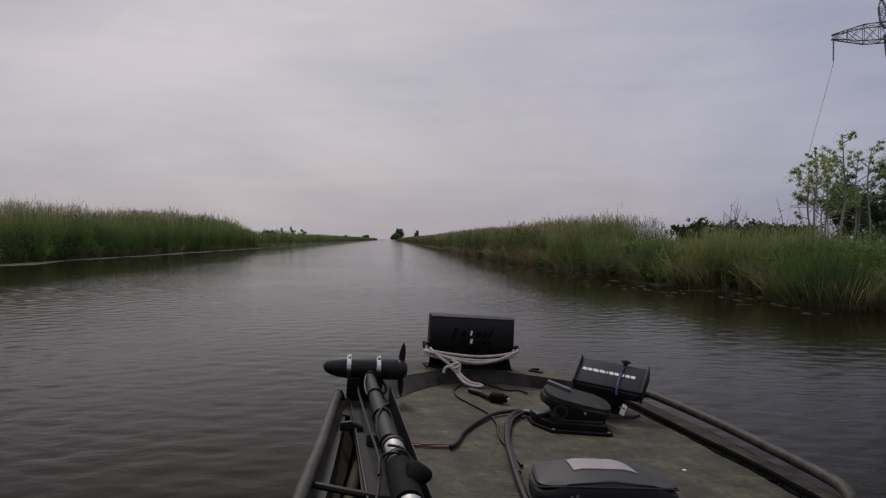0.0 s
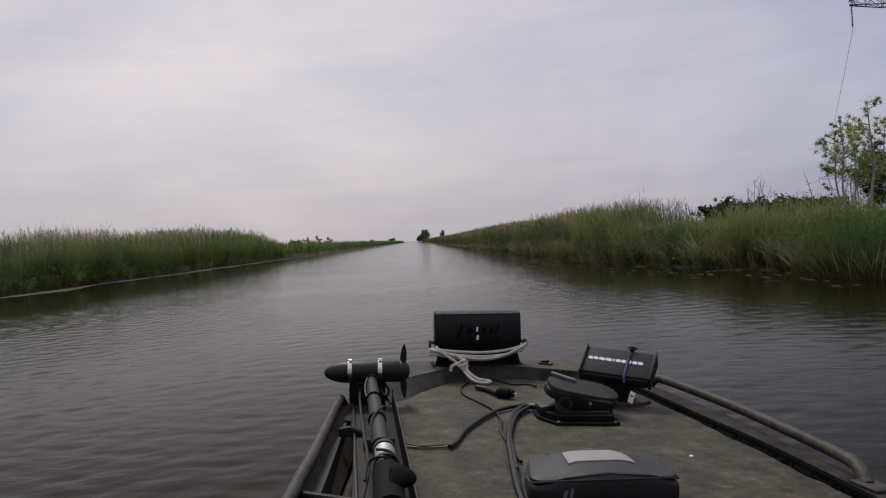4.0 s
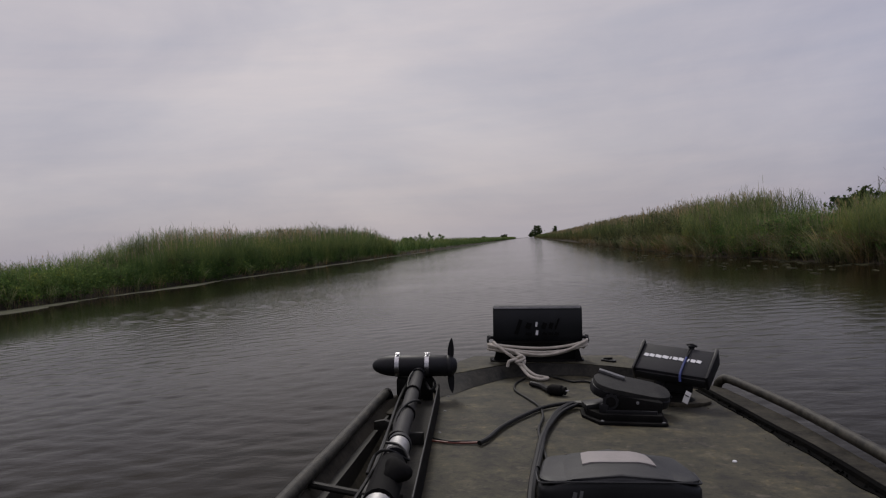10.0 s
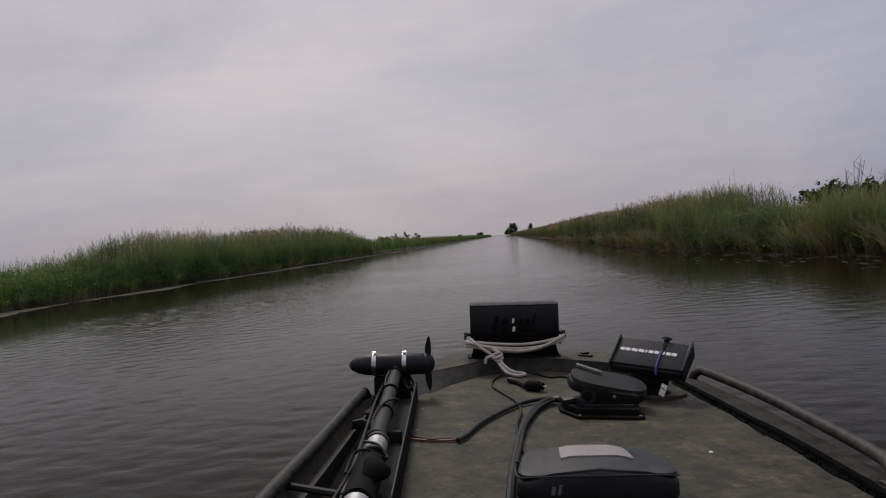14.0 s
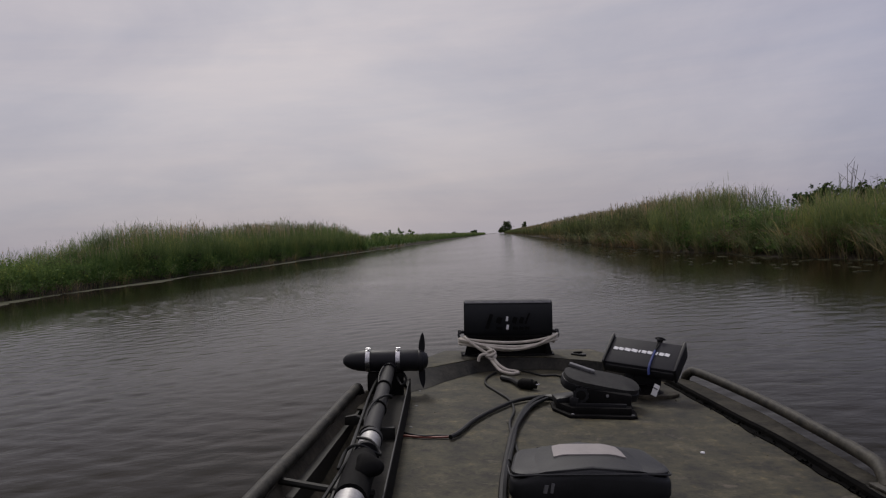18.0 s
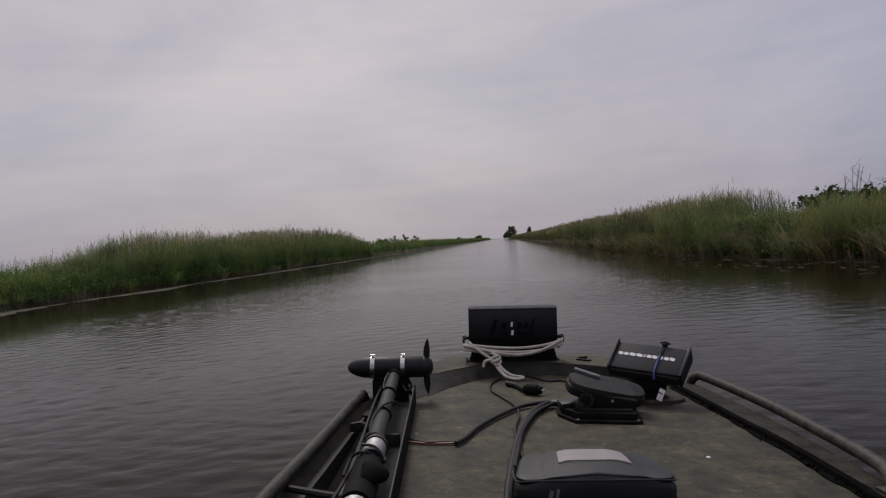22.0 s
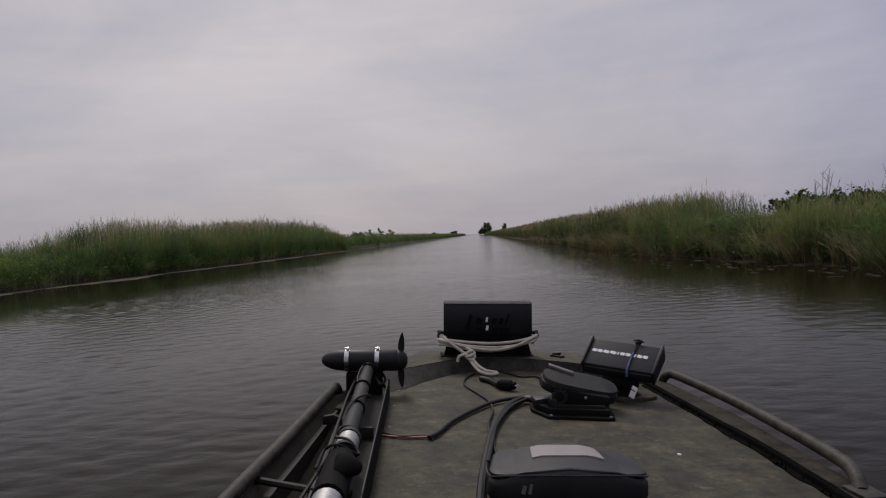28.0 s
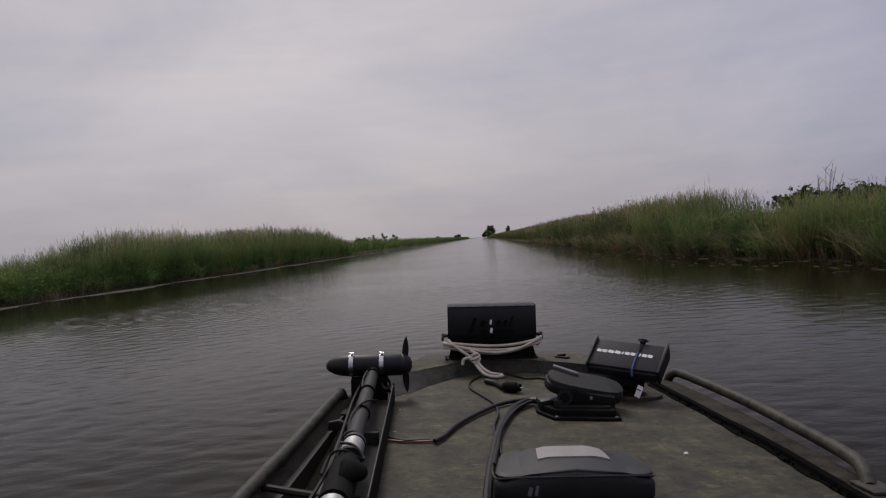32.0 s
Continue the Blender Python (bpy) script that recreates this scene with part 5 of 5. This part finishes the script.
for y in (0.04, -0.24, -0.575):
    part("mount_bolt", lathe([(0, 0.0075), (0.004, 0.0065), (0.0055, 0.003)], 8, pose(0.128, y, 0.010, 0, -90, 0)), M_RIM, tm)

# ---- light box on the bow ----
lb = thing("bow_light_box", (0.242, 3.925, 0.492), label="black metal light bar box with faint logo on bow", category="light box")
lb.scale = (1.05, 1.0, 0.95)
body = bmesh.new()
prof = [(-0.040, 0.116), (-0.063, 0.160), (-0.048, 0.296), (-0.036, 0.312), (0.040, 0.312), (0.052, 0.296), (0.058, 0.118)]
ends = [[body.verts.new((x, y, z)) for y, z in prof] for x in (-0.222, 0.222)]
for k in range(len(prof)):
    j = (k + 1) % len(prof)
    body.faces.new((ends[0][k], ends[0][j], ends[1][j], ends[1][k]))
body.faces.new(ends[0][::-1]); body.faces.new(ends[1])
bmesh.ops.bevel(body, geom=body.edges[:], offset=0.005, segments=2, affect="EDGES")
housing = part("housing", body, M_BOXBLACK, lb)
# pale strip paints the highlight along the box's top bevel
part("top_rim", slab((0.432, 0.014, 0.003), (-0.002, -0.0440, 0.3060), (50, 0, 0), 0.001), M_RIM, lb, "pale strip painted for the lit top edge")
part("lower_lip", slab((0.440, 0.100, 0.016), (0, 0, 0.112), (0, 0, 0), 0.004), M_MATTBLACK, lb)
part("base_block", slab((0.410, 0.080, 0.085), (0.0, 0.02, 0.048), (0, 0, 0), 0.008), M_MATTBLACK, lb)
part("base_panel", slab((0.405, 0.006, 0.030), (0.0, -0.022, 0.094), (0, 0, 0), 0.002), M_STEP, lb, "grimy grey panel under the box")
part("base_flange", prism([(-0.236, -0.060), (-0.170, -0.076), (0.200, -0.066), (0.232, -0.040), (0.236, 0.060), (-0.240, 0.060)], 0.0, 0.014, 0.004), M_MATTBLACK, lb)
for s in (-1, 1):
    part("base_gusset", prism([(0.0, 0.0), (0.034, 0.0), (0.014, 0.085), (0.0, 0.085)], -0.006, 0.006, 0.002, pose(s * 0.188, -0.040, 0.010, 90, 0, 0 if s > 0 else 180)), M_MATTBLACK, lb)
    part("flange_bolt", lathe([(0, 0.010), (0.006, 0.009), (0.008, 0.004)], 8, pose(s * 0.218, -0.032, 0.013, 0, -90, 0)), M_RIM, lb)
for s in (-1, 1):
    part("side_bolt", lathe([(0, 0.010), (0.016, 0.010), (0.018, 0.015), (0.032, 0.014)], 10, pose(s * 0.222, -0.03, 0.140, 0, 0 if s > 0 else 180, 0)), M_BLACK, lb)
    part("eye_hook", tube([(s * 0.235, -0.05, 0.145), (s * 0.25, -0.06, 0.13), (s * 0.24, -0.06, 0.105), (s * 0.225, -0.05, 0.11)], 0.006, 7, 4), M_BLACK, lb)
# logo drawn as plain gloss strokes
FACE = pose(0, -0.0652, 0.135, 84, 0, 0)
strokes = [(-0.096, 0.066, 0.018, 0.084, -18), (-0.046, 0.072, 0.026, 0.034, -18), (0.032, 0.072, 0.022, 0.034, -18), (0.066, 0.072, 0.020, 0.034, -18), (0.096, 0.082, 0.009, 0.062, -20),
           (-0.046, 0.028, 0.030, 0.016, -8), (0.034, 0.028, 0.024, 0.016, -8), (0.064, 0.028, 0.022, 0.016, -8), (0.094, 0.028, 0.022, 0.016, -8)]
for x, y, w, h, a in strokes:
    part("logo_stroke", slab((w, h, 0.003), (x, y, 0.003), (0, 0, a)), M_PRINTBLACK, housing)
for x, y, w, h in ((-0.006, 0.080, 0.010, 0.026), (-0.004, 0.034, 0.012, 0.026)):
    part("logo_chip", slab((w, h, 0.003), (x, y, 0.004), (0, 0, -8)), M_WHITE, housing, "white remains of the logo print")
for o in housing.children:
    o.data.transform(FACE)

# ---- rope wound round the box foot ----
rope = thing("mooring_rope", (0.242, 3.85, 0.492), label="off-white braided rope tied round the box foot", category="rope")
rope.scale = (1.05, 1.0, 1.0)
for k, (z0, sag, y, dz) in enumerate([(0.104, 0.018, -0.022, 0.012), (0.092, 0.026, -0.030, 0.006), (0.100, 0.046, -0.036, 0.020), (0.078, 0.030, -0.026, 0.030)]):
    part("wrap", tube([(-0.235, 0.10, z0 - 0.02), (-0.246, 0.02, z0 - 0.004), (-0.225, y, z0), (-0.10, y - 0.012, z0 - sag * 0.7), (0.02, y - 0.014, z0 - sag), (0.13, y - 0.01, z0 - sag * 0.75 + dz * 0.4), (0.225, y, z0 + dz), (0.244, 0.03, z0 + dz), (0.235, 0.10, z0 - 0.01)], 0.0072, 8, 6), M_ROPE, rope)
kx, ky, kz = -0.095, -0.085, 0.026
part("knot", tube([(kx - 0.02, ky, kz + 0.045), (kx + 0.022, ky - 0.02, kz + 0.02), (kx - 0.018, ky - 0.026, kz + 0.002), (kx - 0.012, ky + 0.012, kz + 0.018), (kx + 0.024, ky + 0.004, kz + 0.002), (kx + 0.004, ky - 0.03, kz - 0.012), (kx - 0.024, ky - 0.006, kz + 0.012), (kx + 0.016, ky - 0.022, kz + 0.034)], 0.0076, 8, 6), M_ROPE, rope)
part("tail", tube([(kx - 0.06, ky - 0.03, kz - 0.022), (kx - 0.052, ky - 0.03, kz + 0.006), (kx - 0.02, ky - 0.02, kz + 0.012), (kx, ky, kz)], 0.0076, 8, 6), M_ROPE, rope)
part("loop", tube([(kx + 0.01, ky - 0.01, kz), (kx + 0.03, ky - 0.05, kz - 0.030), (kx + 0.07, ky - 0.08, kz - 0.056), (kx + 0.112, ky - 0.085, kz - 0.064), (kx + 0.126, ky - 0.112, kz - 0.066), (kx + 0.090, ky - 0.130, kz - 0.067), (kx + 0.045, ky - 0.09, kz - 0.060), (kx + 0.012, ky - 0.04, kz - 0.030), (kx - 0.003, ky - 0.012, kz - 0.006)], 0.0076, 8, 6), M_ROPE, rope)
part("lashing", tube([(-0.222, -0.02, 0.118), (-0.200, -0.045, 0.098), (-0.150, -0.070, 0.062), (-0.115, -0.082, 0.040), (kx, ky, kz + 0.01)], 0.0076, 8, 6), M_ROPE, rope)

# ---- fish finder with its cover ----
ff = thing("fish_finder", (0.760, 3.16, 0.44), label="covered black fish finder on swivel deck mount", category="fish finder")
FT = pose(0.011, -0.009, 0.187, 35.1, 3.7, -30.8) @ Matrix.Translation((0, 0, -0.031))


def tilt(bm):
    bmesh.ops.transform(bm, matrix=FT, verts=bm.verts)
    return bm


cover = part("cover", tilt(slab((0.300, 0.157, 0.030), (0, 0, 0.016), (0, 0, 0), 0.008)), M_COVER, ff, "charcoal snap-on screen cover")
part("case", tilt(slab((0.290, 0.156, 0.036), (0, -0.002, -0.016), (0, 0, 0), 0.012)), M_BLACK, ff)
for s in (-1, 1):
    part("side_cheek", tilt(prism([(s * 0.148, -0.090), (s * 0.158, -0.084), (s * 0.164, 0.066), (s * 0.158, 0.094), (s * 0.149, 0.084)], -0.030, 0.040, 0.003)), M_BLACK, ff)
part("lower_lip", tilt(slab((0.298, 0.024, 0.034), (0, -0.080, 0.002), (-12, 0, 0), 0.008)), M_BLACK, ff)
for x, w in ((-0.122, 0.018), (-0.098, 0.018), (-0.070, 0.023), (-0.040, 0.023), (-0.018, 0.006), (0.002, 0.018), (0.026, 0.018), (0.056, 0.006), (0.076, 0.018), (0.100, 0.018)):
    part("logo_stroke", tilt(slab((w * 1.12, 0.0165, 0.002), (x, 0.006, 0.0318), (0, 0, -12))), M_WHITE, cover, "white logo bar")
strap = part("strap", tilt(tube([(0.0455, 0.020, 0.0345), (0.044, -0.02, 0.0350), (0.046, -0.080, 0.034), (0.050, -0.106, 0.016)], 0.0052, 6, 5)), M_BLUE, ff, "blue cord over the cover")
for dx in (-0.005, 0.005):
    part("elastic", tilt(tube([(0.050 + dx, 0.100, -0.01), (0.048 + dx, 0.086, 0.026), (0.047 + dx * 0.8, 0.052, 0.0345), (0.0455, 0.016, 0.0350)], 0.0034, 6, 5)), M_CABLE, strap, "black elastic end of the cord")
part("strap_toggle", tilt(lathe([(-0.014, 0.004), (-0.012, 0.008), (0.0, 0.0095), (0.012, 0.008), (0.014, 0.004)], 10, pose(0.049, 0.088, 0.034, 0, 0, 18))), M_BLACK, strap)
part("toggle_pin", tilt(tube([(0.028, 0.096, 0.034), (0.050, 0.092, 0.044), (0.072, 0.090, 0.036)], 0.0045, 7, 3)), M_BLACK, strap)
part("swivel", lathe([(0, 0.075), (0.012, 0.078), (0.020, 0.060), (0.034, 0.040), (0.10, 0.034), (0.125, 0.045)], 20, pose(0.03, 0.02, 0.0, 0, -90, 0)), M_MATTBLACK, ff)
part("yoke", slab((0.16, 0.05, 0.10), (0.01, 0.0, 0.10), (0, 8, 0), 0.012), M_BLACK, ff)
part("base_plate", prism([(0.125 * math.cos(a) + 0.04, 0.075 * math.sin(a)) for a in [k * math.pi / 12 for k in range(24)]], 0.0, 0.014, 0.004), M_INNER, ff, "brown-stained deck plate")
tag = part("tag", slab((0.024, 0.002, 0.050), (0.020, -0.165, 0.060), (-22, 28, 0), 0.0008), M_TAG, ff, "white paper tag")
for k in range(3):
    part("tag_print", slab((0.018, 0.0022, 0.004), (0.020, -0.1652, 0.047 + 0.010 * k), (-22, 28, 0)), M_BLACK, tag)
part("power_lead", tube([(-0.02, -0.01, 0.10), (-0.05, -0.05, 0.07), (-0.02, -0.07, 0.04), (-0.07, -0.04, 0.03), (-0.05, 0.02, 0.05)], 0.006, 7, 5), M_CABLE, ff)

# ---- foot pedal ----
fp = thing("foot_pedal", (0.540, 2.94, 0.44), (0, 0, -4), label="black trolling motor foot pedal on deck", category="foot pedal")
part("base_flange", prism([(-0.128, -0.160), (0.100, -0.176), (0.124, -0.166), (0.128, -0.120), (0.120, 0.060), (0.08, 0.10), (-0.13, 0.11), (-0.190, 0.05), (-0.188, -0.045)], 0.0, 0.012, 0.003), M_MATTBLACK, fp)
part("base_plate", prism([(-0.118, -0.138), (0.106, -0.150), (0.116, -0.10), (0.112, 0.05), (0.078, 0.09), (-0.122, 0.10), (-0.176, 0.045), (-0.174, -0.040)], 0.010, 0.036, 0.006), M_MATTBLACK, fp)
part("base_rib", slab((0.190, 0.010, 0.016), (-0.004, -0.118, 0.040), (0, 0, -4), 0.003), M_BLACK, fp)
part("base_lug", prism([(-0.020, -0.014), (0.016, -0.018), (0.022, 0.012), (-0.012, 0.020)], 0.030, 0.066, 0.004, pose(-0.104, -0.096, 0, 0, 0, -10)), M_BLACK, fp)
for bx, by in ((-0.116, -0.148), (0.108, -0.160)):
    part("base_bolt", lathe([(0, 0.007), (0.004, 0.006), (0.005, 0.003)], 8, pose(bx, by, 0.011, 0, -90, 0)), M_RIM, fp)
part("cord_housing", slab((0.13, 0.09, 0.030), (-0.115, 0.0, 0.043), (0, -5, 10), 0.010), M_BLACK, fp)
part("rocker", slab((0.215, 0.150, 0.062), (0.008, -0.025, 0.060), (0, 9, 0), 0.014), M_MATTBLACK, fp)
FOOT = pose(0.010, 0.0, 0.112, 14, 13, 8)
plate = part("foot_plate", prism([(0.155 * math.copysign(abs(math.cos(a)) ** 0.6, math.cos(a)), 0.078 * math.copysign(abs(math.sin(a)) ** 0.7, math.sin(a)) + 0.012 * math.cos(a)) for a in [k * math.pi / 18 for k in range(36)]], -0.012, 0.010, 0.004, FOOT), M_PEDALTOP, fp, "dusty rubber foot plate")
part("plate_edge", prism([(0.160 * math.copysign(abs(math.cos(a)) ** 0.6, math.cos(a)), 0.082 * math.copysign(abs(math.sin(a)) ** 0.7, math.sin(a)) + 0.012 * math.cos(a)) for a in [k * math.pi / 18 for k in range(36)]], -0.040, -0.008, 0.005, FOOT), M_BLACK, fp)
part("steering_bar", slab((0.105, 0.022, 0.012), (-0.075, 0.055, 0.016), (0, 0, -18), 0.004), M_RIM, plate, "greyed steering bar")
plate.children[0].data.transform(FOOT)
KN = pose(-0.078, -0.082, 0.074, 84, 0, -6)
knob = part("pivot_knob", prism([((0.027 + 0.0035 * (k % 4 in (1, 2))) * math.cos(k * math.pi / 20), (0.027 + 0.0035 * (k % 4 in (1, 2))) * math.sin(k * math.pi / 20)) for k in range(40)], -0.012, 0.022, 0.002, KN), M_BLACK, fp)
part("knob_cap", prism([(0.019 * math.cos(k * math.pi / 10), 0.019 * math.sin(k * math.pi / 10)) for k in range(20)], 0.020, 0.026, 0.002, KN), M_MATTBLACK, knob)
part("pivot_screw", prism([(0.006 * math.cos(k * math.pi / 5), 0.006 * math.sin(k * math.pi / 5)) for k in range(10)], 0.0, 0.006, 0.001, pose(0.020, -0.106, 0.074, 84, 0, -6)), M_RIM, fp)

# ---- folding seat ----
st = thing("boat_seat", (0.326, 2.015, 0.44), label="folded dark grey vinyl boat seat on deck", category="seat")


def cushion(w, d, h, crown, z0, n=14):
    """A padded block: rounded outline, crowned top."""
    bm = bmesh.new()
    rings = []
    for s, zz in ((0.94, 0), (1.0, 0.25), (1.0, 0.72), (0.985, 0.86), (0.955, 0.95), (0.90, 1.0)):
        ring = []
        for k in range(4 * n):
            a = 2 * math.pi * k / (4 * n)
            x = math.copysign(abs(math.cos(a)) ** 0.24, math.cos(a)) * w / 2
            y = math.copysign(abs(math.sin(a)) ** 0.36, math.sin(a)) * d / 2
            z = z0 + h * zz - crown * max(0, abs(2 * x / w) - 0.30) ** 1.25 * 1.5 * zz * (1 if y > -0.2 * d else 0.85)
            ring.append(bm.verts.new((x * (1 - (1 - s) * 0.5) * (1.0 - 0.16 * max(0, y / d + 0.3)), y * s, z)))
        rings.append(ring)
    for a, b in zip(rings, rings[1:]):
        for k in range(4 * n):
            bm.faces.new((a[k], a[(k + 1) % (4 * n)], b[(k + 1) % (4 * n)], b[k]))
    inner = rings[-1]
    for s in (0.7, 0.35):
        nxt = [bm.verts.new((v.co.x * s / 0.9 * 0.9, v.co.y * s, z0 + h + 0.006 * (1 - s) - crown * max(0, abs(2 * v.co.x * s / w) - 0.30) ** 1.25 * 1.5)) for v in rings[-1]]
        for k in range(4 * n):
            bm.faces.new((inner[k], inner[(k + 1) % (4 * n)], nxt[(k + 1) % (4 * n)], nxt[k]))
        inner = nxt
    bm.faces.new(inner); bm.faces.new(rings[0][::-1])
    return bm


part("lower_cushion", cushion(0.430, 0.250, 0.090, 0.040, 0.004), M_VINYL, st)
part("upper_cushion", cushion(0.418, 0.232, 0.018, 0.046, 0.083), M_VINYLTOP, st, "paler grey top panel")
part("piping", tube([(0.213 * math.copysign(abs(math.cos(a)) ** 0.24, math.cos(a)), 0.1245 * math.copysign(abs(math.sin(a)) ** 0.36, math.sin(a)), 0.082 - 0.014 * abs(math.cos(a)) ** 2) for a in [math.pi + k * math.pi / 24 for k in range(25)]], 0.0028, 6, 2), M_VINYLTOP, st)
patch = bmesh.new()
rows_p = []
for k in range(9):
    x = -0.090 + 0.196 * k / 8
    z = 0.1080 - 0.069 * max(0, abs(2 * x / 0.41) - 0.30) ** 1.25
    rows_p.append([patch.verts.new((x * f, y, z + dz)) for f, y, dz in ((1.0, -0.034, -0.004), (1.0, -0.034, 0.0), (0.97, 0.020, 0.001), (0.92, 0.068, -0.001), (0.92, 0.068, -0.006))])
for p, q in zip(rows_p, rows_p[1:]):
    for k in range(4):
        patch.faces.new((p[k], q[k], q[k + 1], p[k + 1]))
part("tape_patch", patch, M_PATCH, st, "pinkish grey tape patch")
# two pale marks for the whitish logo on the seat front
part("scuff_mark", slab((0.010, 0.002, 0.022), (-0.122, -0.1255, 0.045), (0, 14, 0)), M_RIM, st)
part("scuff_mark", slab((0.008, 0.002, 0.026), (-0.105, -0.1255, 0.047), (0, 10, 0)), M_RIM, st)

# ---- cables lying on the deck ----
def cable(name, pts, r, mat, label, r2=None):
    ob = part(name, tube(pts, (r, r2 or r), 8, 7), mat)
    ob.matrix_world = BOAT
    return tagged(ob, label, "cable")


cable("pedal_cable", [(0.089, 1.859, 0.455), (0.107, 2.072, 0.455), (0.14, 2.341, 0.455), (0.174, 2.574, 0.455), (0.248, 2.901, 0.456), (0.332, 3.06, 0.458), (0.405, 2.988, 0.465)], 0.0125, M_CABLE, "thick black pedal cable across the deck")
cable("steering_cable", [(0.129, 2.199, 0.46), (0.155, 2.393, 0.458), (0.191, 2.642, 0.457), (0.272, 2.925, 0.457), (0.369, 3.072, 0.46)], 0.008, M_CABLE, "black steering cable beside the pedal cable")
cable("power_cable", [(-0.05, 2.5, 0.452), (-0.018, 2.563, 0.452), (0.033, 2.717, 0.452), (0.125, 2.899, 0.452), (0.225, 3.041, 0.453), (0.348, 3.1, 0.456), (0.4, 3.042, 0.462)], 0.0085, M_CABLE, "black power cable lying across the deck")
cable("red_wire", [(-0.219, 2.546, 0.447), (-0.163, 2.528, 0.446), (-0.105, 2.521, 0.446), (-0.043, 2.521, 0.448)], 0.0042, M_RED, "thin red wire at the cable end")
cable("black_wire", [(-0.218, 2.582, 0.447), (-0.154, 2.528, 0.45), (-0.095, 2.528, 0.45), (-0.043, 2.528, 0.45)], 0.0038, M_CABLE, "thin black wire at the cable end")
cable("stay_wire", [(-0.384, 3.309, 0.45), (-0.369, 3.422, 0.455), (-0.35, 3.504, 0.468)], 0.003, M_CABLE, "thin black wire from motor mount to gunwale")
cable("thin_cord", [(0.164, 3.685, 0.447), (0.115, 3.561, 0.446), (0.105, 3.402, 0.446), (0.154, 3.223, 0.446), (0.193, 3.067, 0.447), (0.195, 2.884, 0.449), (0.166, 2.696, 0.449), (0.163, 2.524, 0.449), (0.167, 2.313, 0.449)], 0.0052, M_CABLE, "thin black cord curling on the deck")
cable("thin_cord", [(0.291, 3.745, 0.447), (0.342, 3.676, 0.446), (0.391, 3.603, 0.446), (0.46, 3.603, 0.446), (0.484, 3.537, 0.448)], 0.0050, M_CABLE, "thin black cord near the bow")
plug = thing("cable_plug", (0.278, 3.32, 0.44), (0, 0, -28), "black cable plug with silver pins on deck", "plug")
part("lead", tube([(-0.175, 0.13, 0.014), (-0.11, 0.10, 0.014), (-0.05, 0.035, 0.017), (-0.02, 0.01, 0.018)], 0.013, 9, 5), M_CABLE, plug)
part("grip", lathe([(-0.03, 0.015), (-0.015, 0.024), (0.035, 0.024), (0.042, 0.018), (0.055, 0.018)], 14, pose(0, 0, 0.024)), M_MATTBLACK, plug)
for y in (-0.007, 0.007):
    part("pin", lathe([(0.055, 0.003), (0.070, 0.003)], 6, pose(0, y, 0.026)), M_STEEL, plug)

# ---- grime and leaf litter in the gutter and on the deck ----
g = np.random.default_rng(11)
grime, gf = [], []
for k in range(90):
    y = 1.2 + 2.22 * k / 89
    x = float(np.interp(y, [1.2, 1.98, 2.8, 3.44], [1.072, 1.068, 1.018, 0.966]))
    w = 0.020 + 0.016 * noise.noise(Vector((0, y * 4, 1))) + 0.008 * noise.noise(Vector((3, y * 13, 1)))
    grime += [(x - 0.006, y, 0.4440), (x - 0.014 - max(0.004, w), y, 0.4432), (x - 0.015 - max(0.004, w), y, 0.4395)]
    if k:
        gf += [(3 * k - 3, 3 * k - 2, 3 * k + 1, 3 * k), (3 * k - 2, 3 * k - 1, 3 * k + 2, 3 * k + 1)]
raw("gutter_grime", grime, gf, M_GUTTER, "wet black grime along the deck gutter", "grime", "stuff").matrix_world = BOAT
n = 170
gy = g.uniform(1.2, 3.42, n)
gx = np.interp(gy, [1.2, 1.98, 2.8, 3.44], [1.072, 1.068, 1.018, 0.966]) - 0.020 + g.normal(0, 0.012, n)
V, Q4 = leaf_cloud(g, np.stack([gx, gy, np.full(n, 0.447)], 1), np.full(n, 0.006), n, 0.007)
V[:, 2] = np.clip(V[:, 2], 0.4425, 0.458)
litter = stuff("leaf_litter", [(V, Q4, np.zeros((0, 3), int))], M_GUTTER, "dark dirt and leaf litter along the deck gutter", "litter")
litter.matrix_world = BOAT
n = 46
V, Q4 = leaf_cloud(g, np.stack([g.uniform(-0.2, 1.0, n), g.uniform(1.5, 3.4, n), np.full(n, 0.443)], 1), np.full(n, 0.004), n, 0.0034)
V[:, 2] = np.clip(V[:, 2], 0.4405, 0.4435)
litter = stuff("deck_dirt", [(V, Q4, np.zeros((0, 3), int))], M_MUD, "small dark specks of dirt on the deck", "litter")
litter.matrix_world = BOAT

# ---- small plate on the bow cap ----
cl = thing("deck_clip", (0.611, 3.860, 0.5), (0, 0, -40), "small black plastic clip on the bow cap", "clip")
part("clip_plate", prism([(-0.040, -0.016), (0.034, -0.020), (0.042, 0.0), (0.030, 0.020), (-0.036, 0.022), (-0.046, 0.004)], 0.0, 0.010, 0.003), M_BLACK, cl)
part("clip_tongue", slab((0.046, 0.020, 0.010), (-0.010, 0.004, 0.014), (0, -8, 6), 0.003), M_MATTBLACK, cl)
part("clip_bolt", lathe([(0, 0.006), (0.003, 0.005), (0.004, 0.002)], 8, pose(0.026, -0.004, 0.010, 0, -90, 0)), M_RIM, cl)
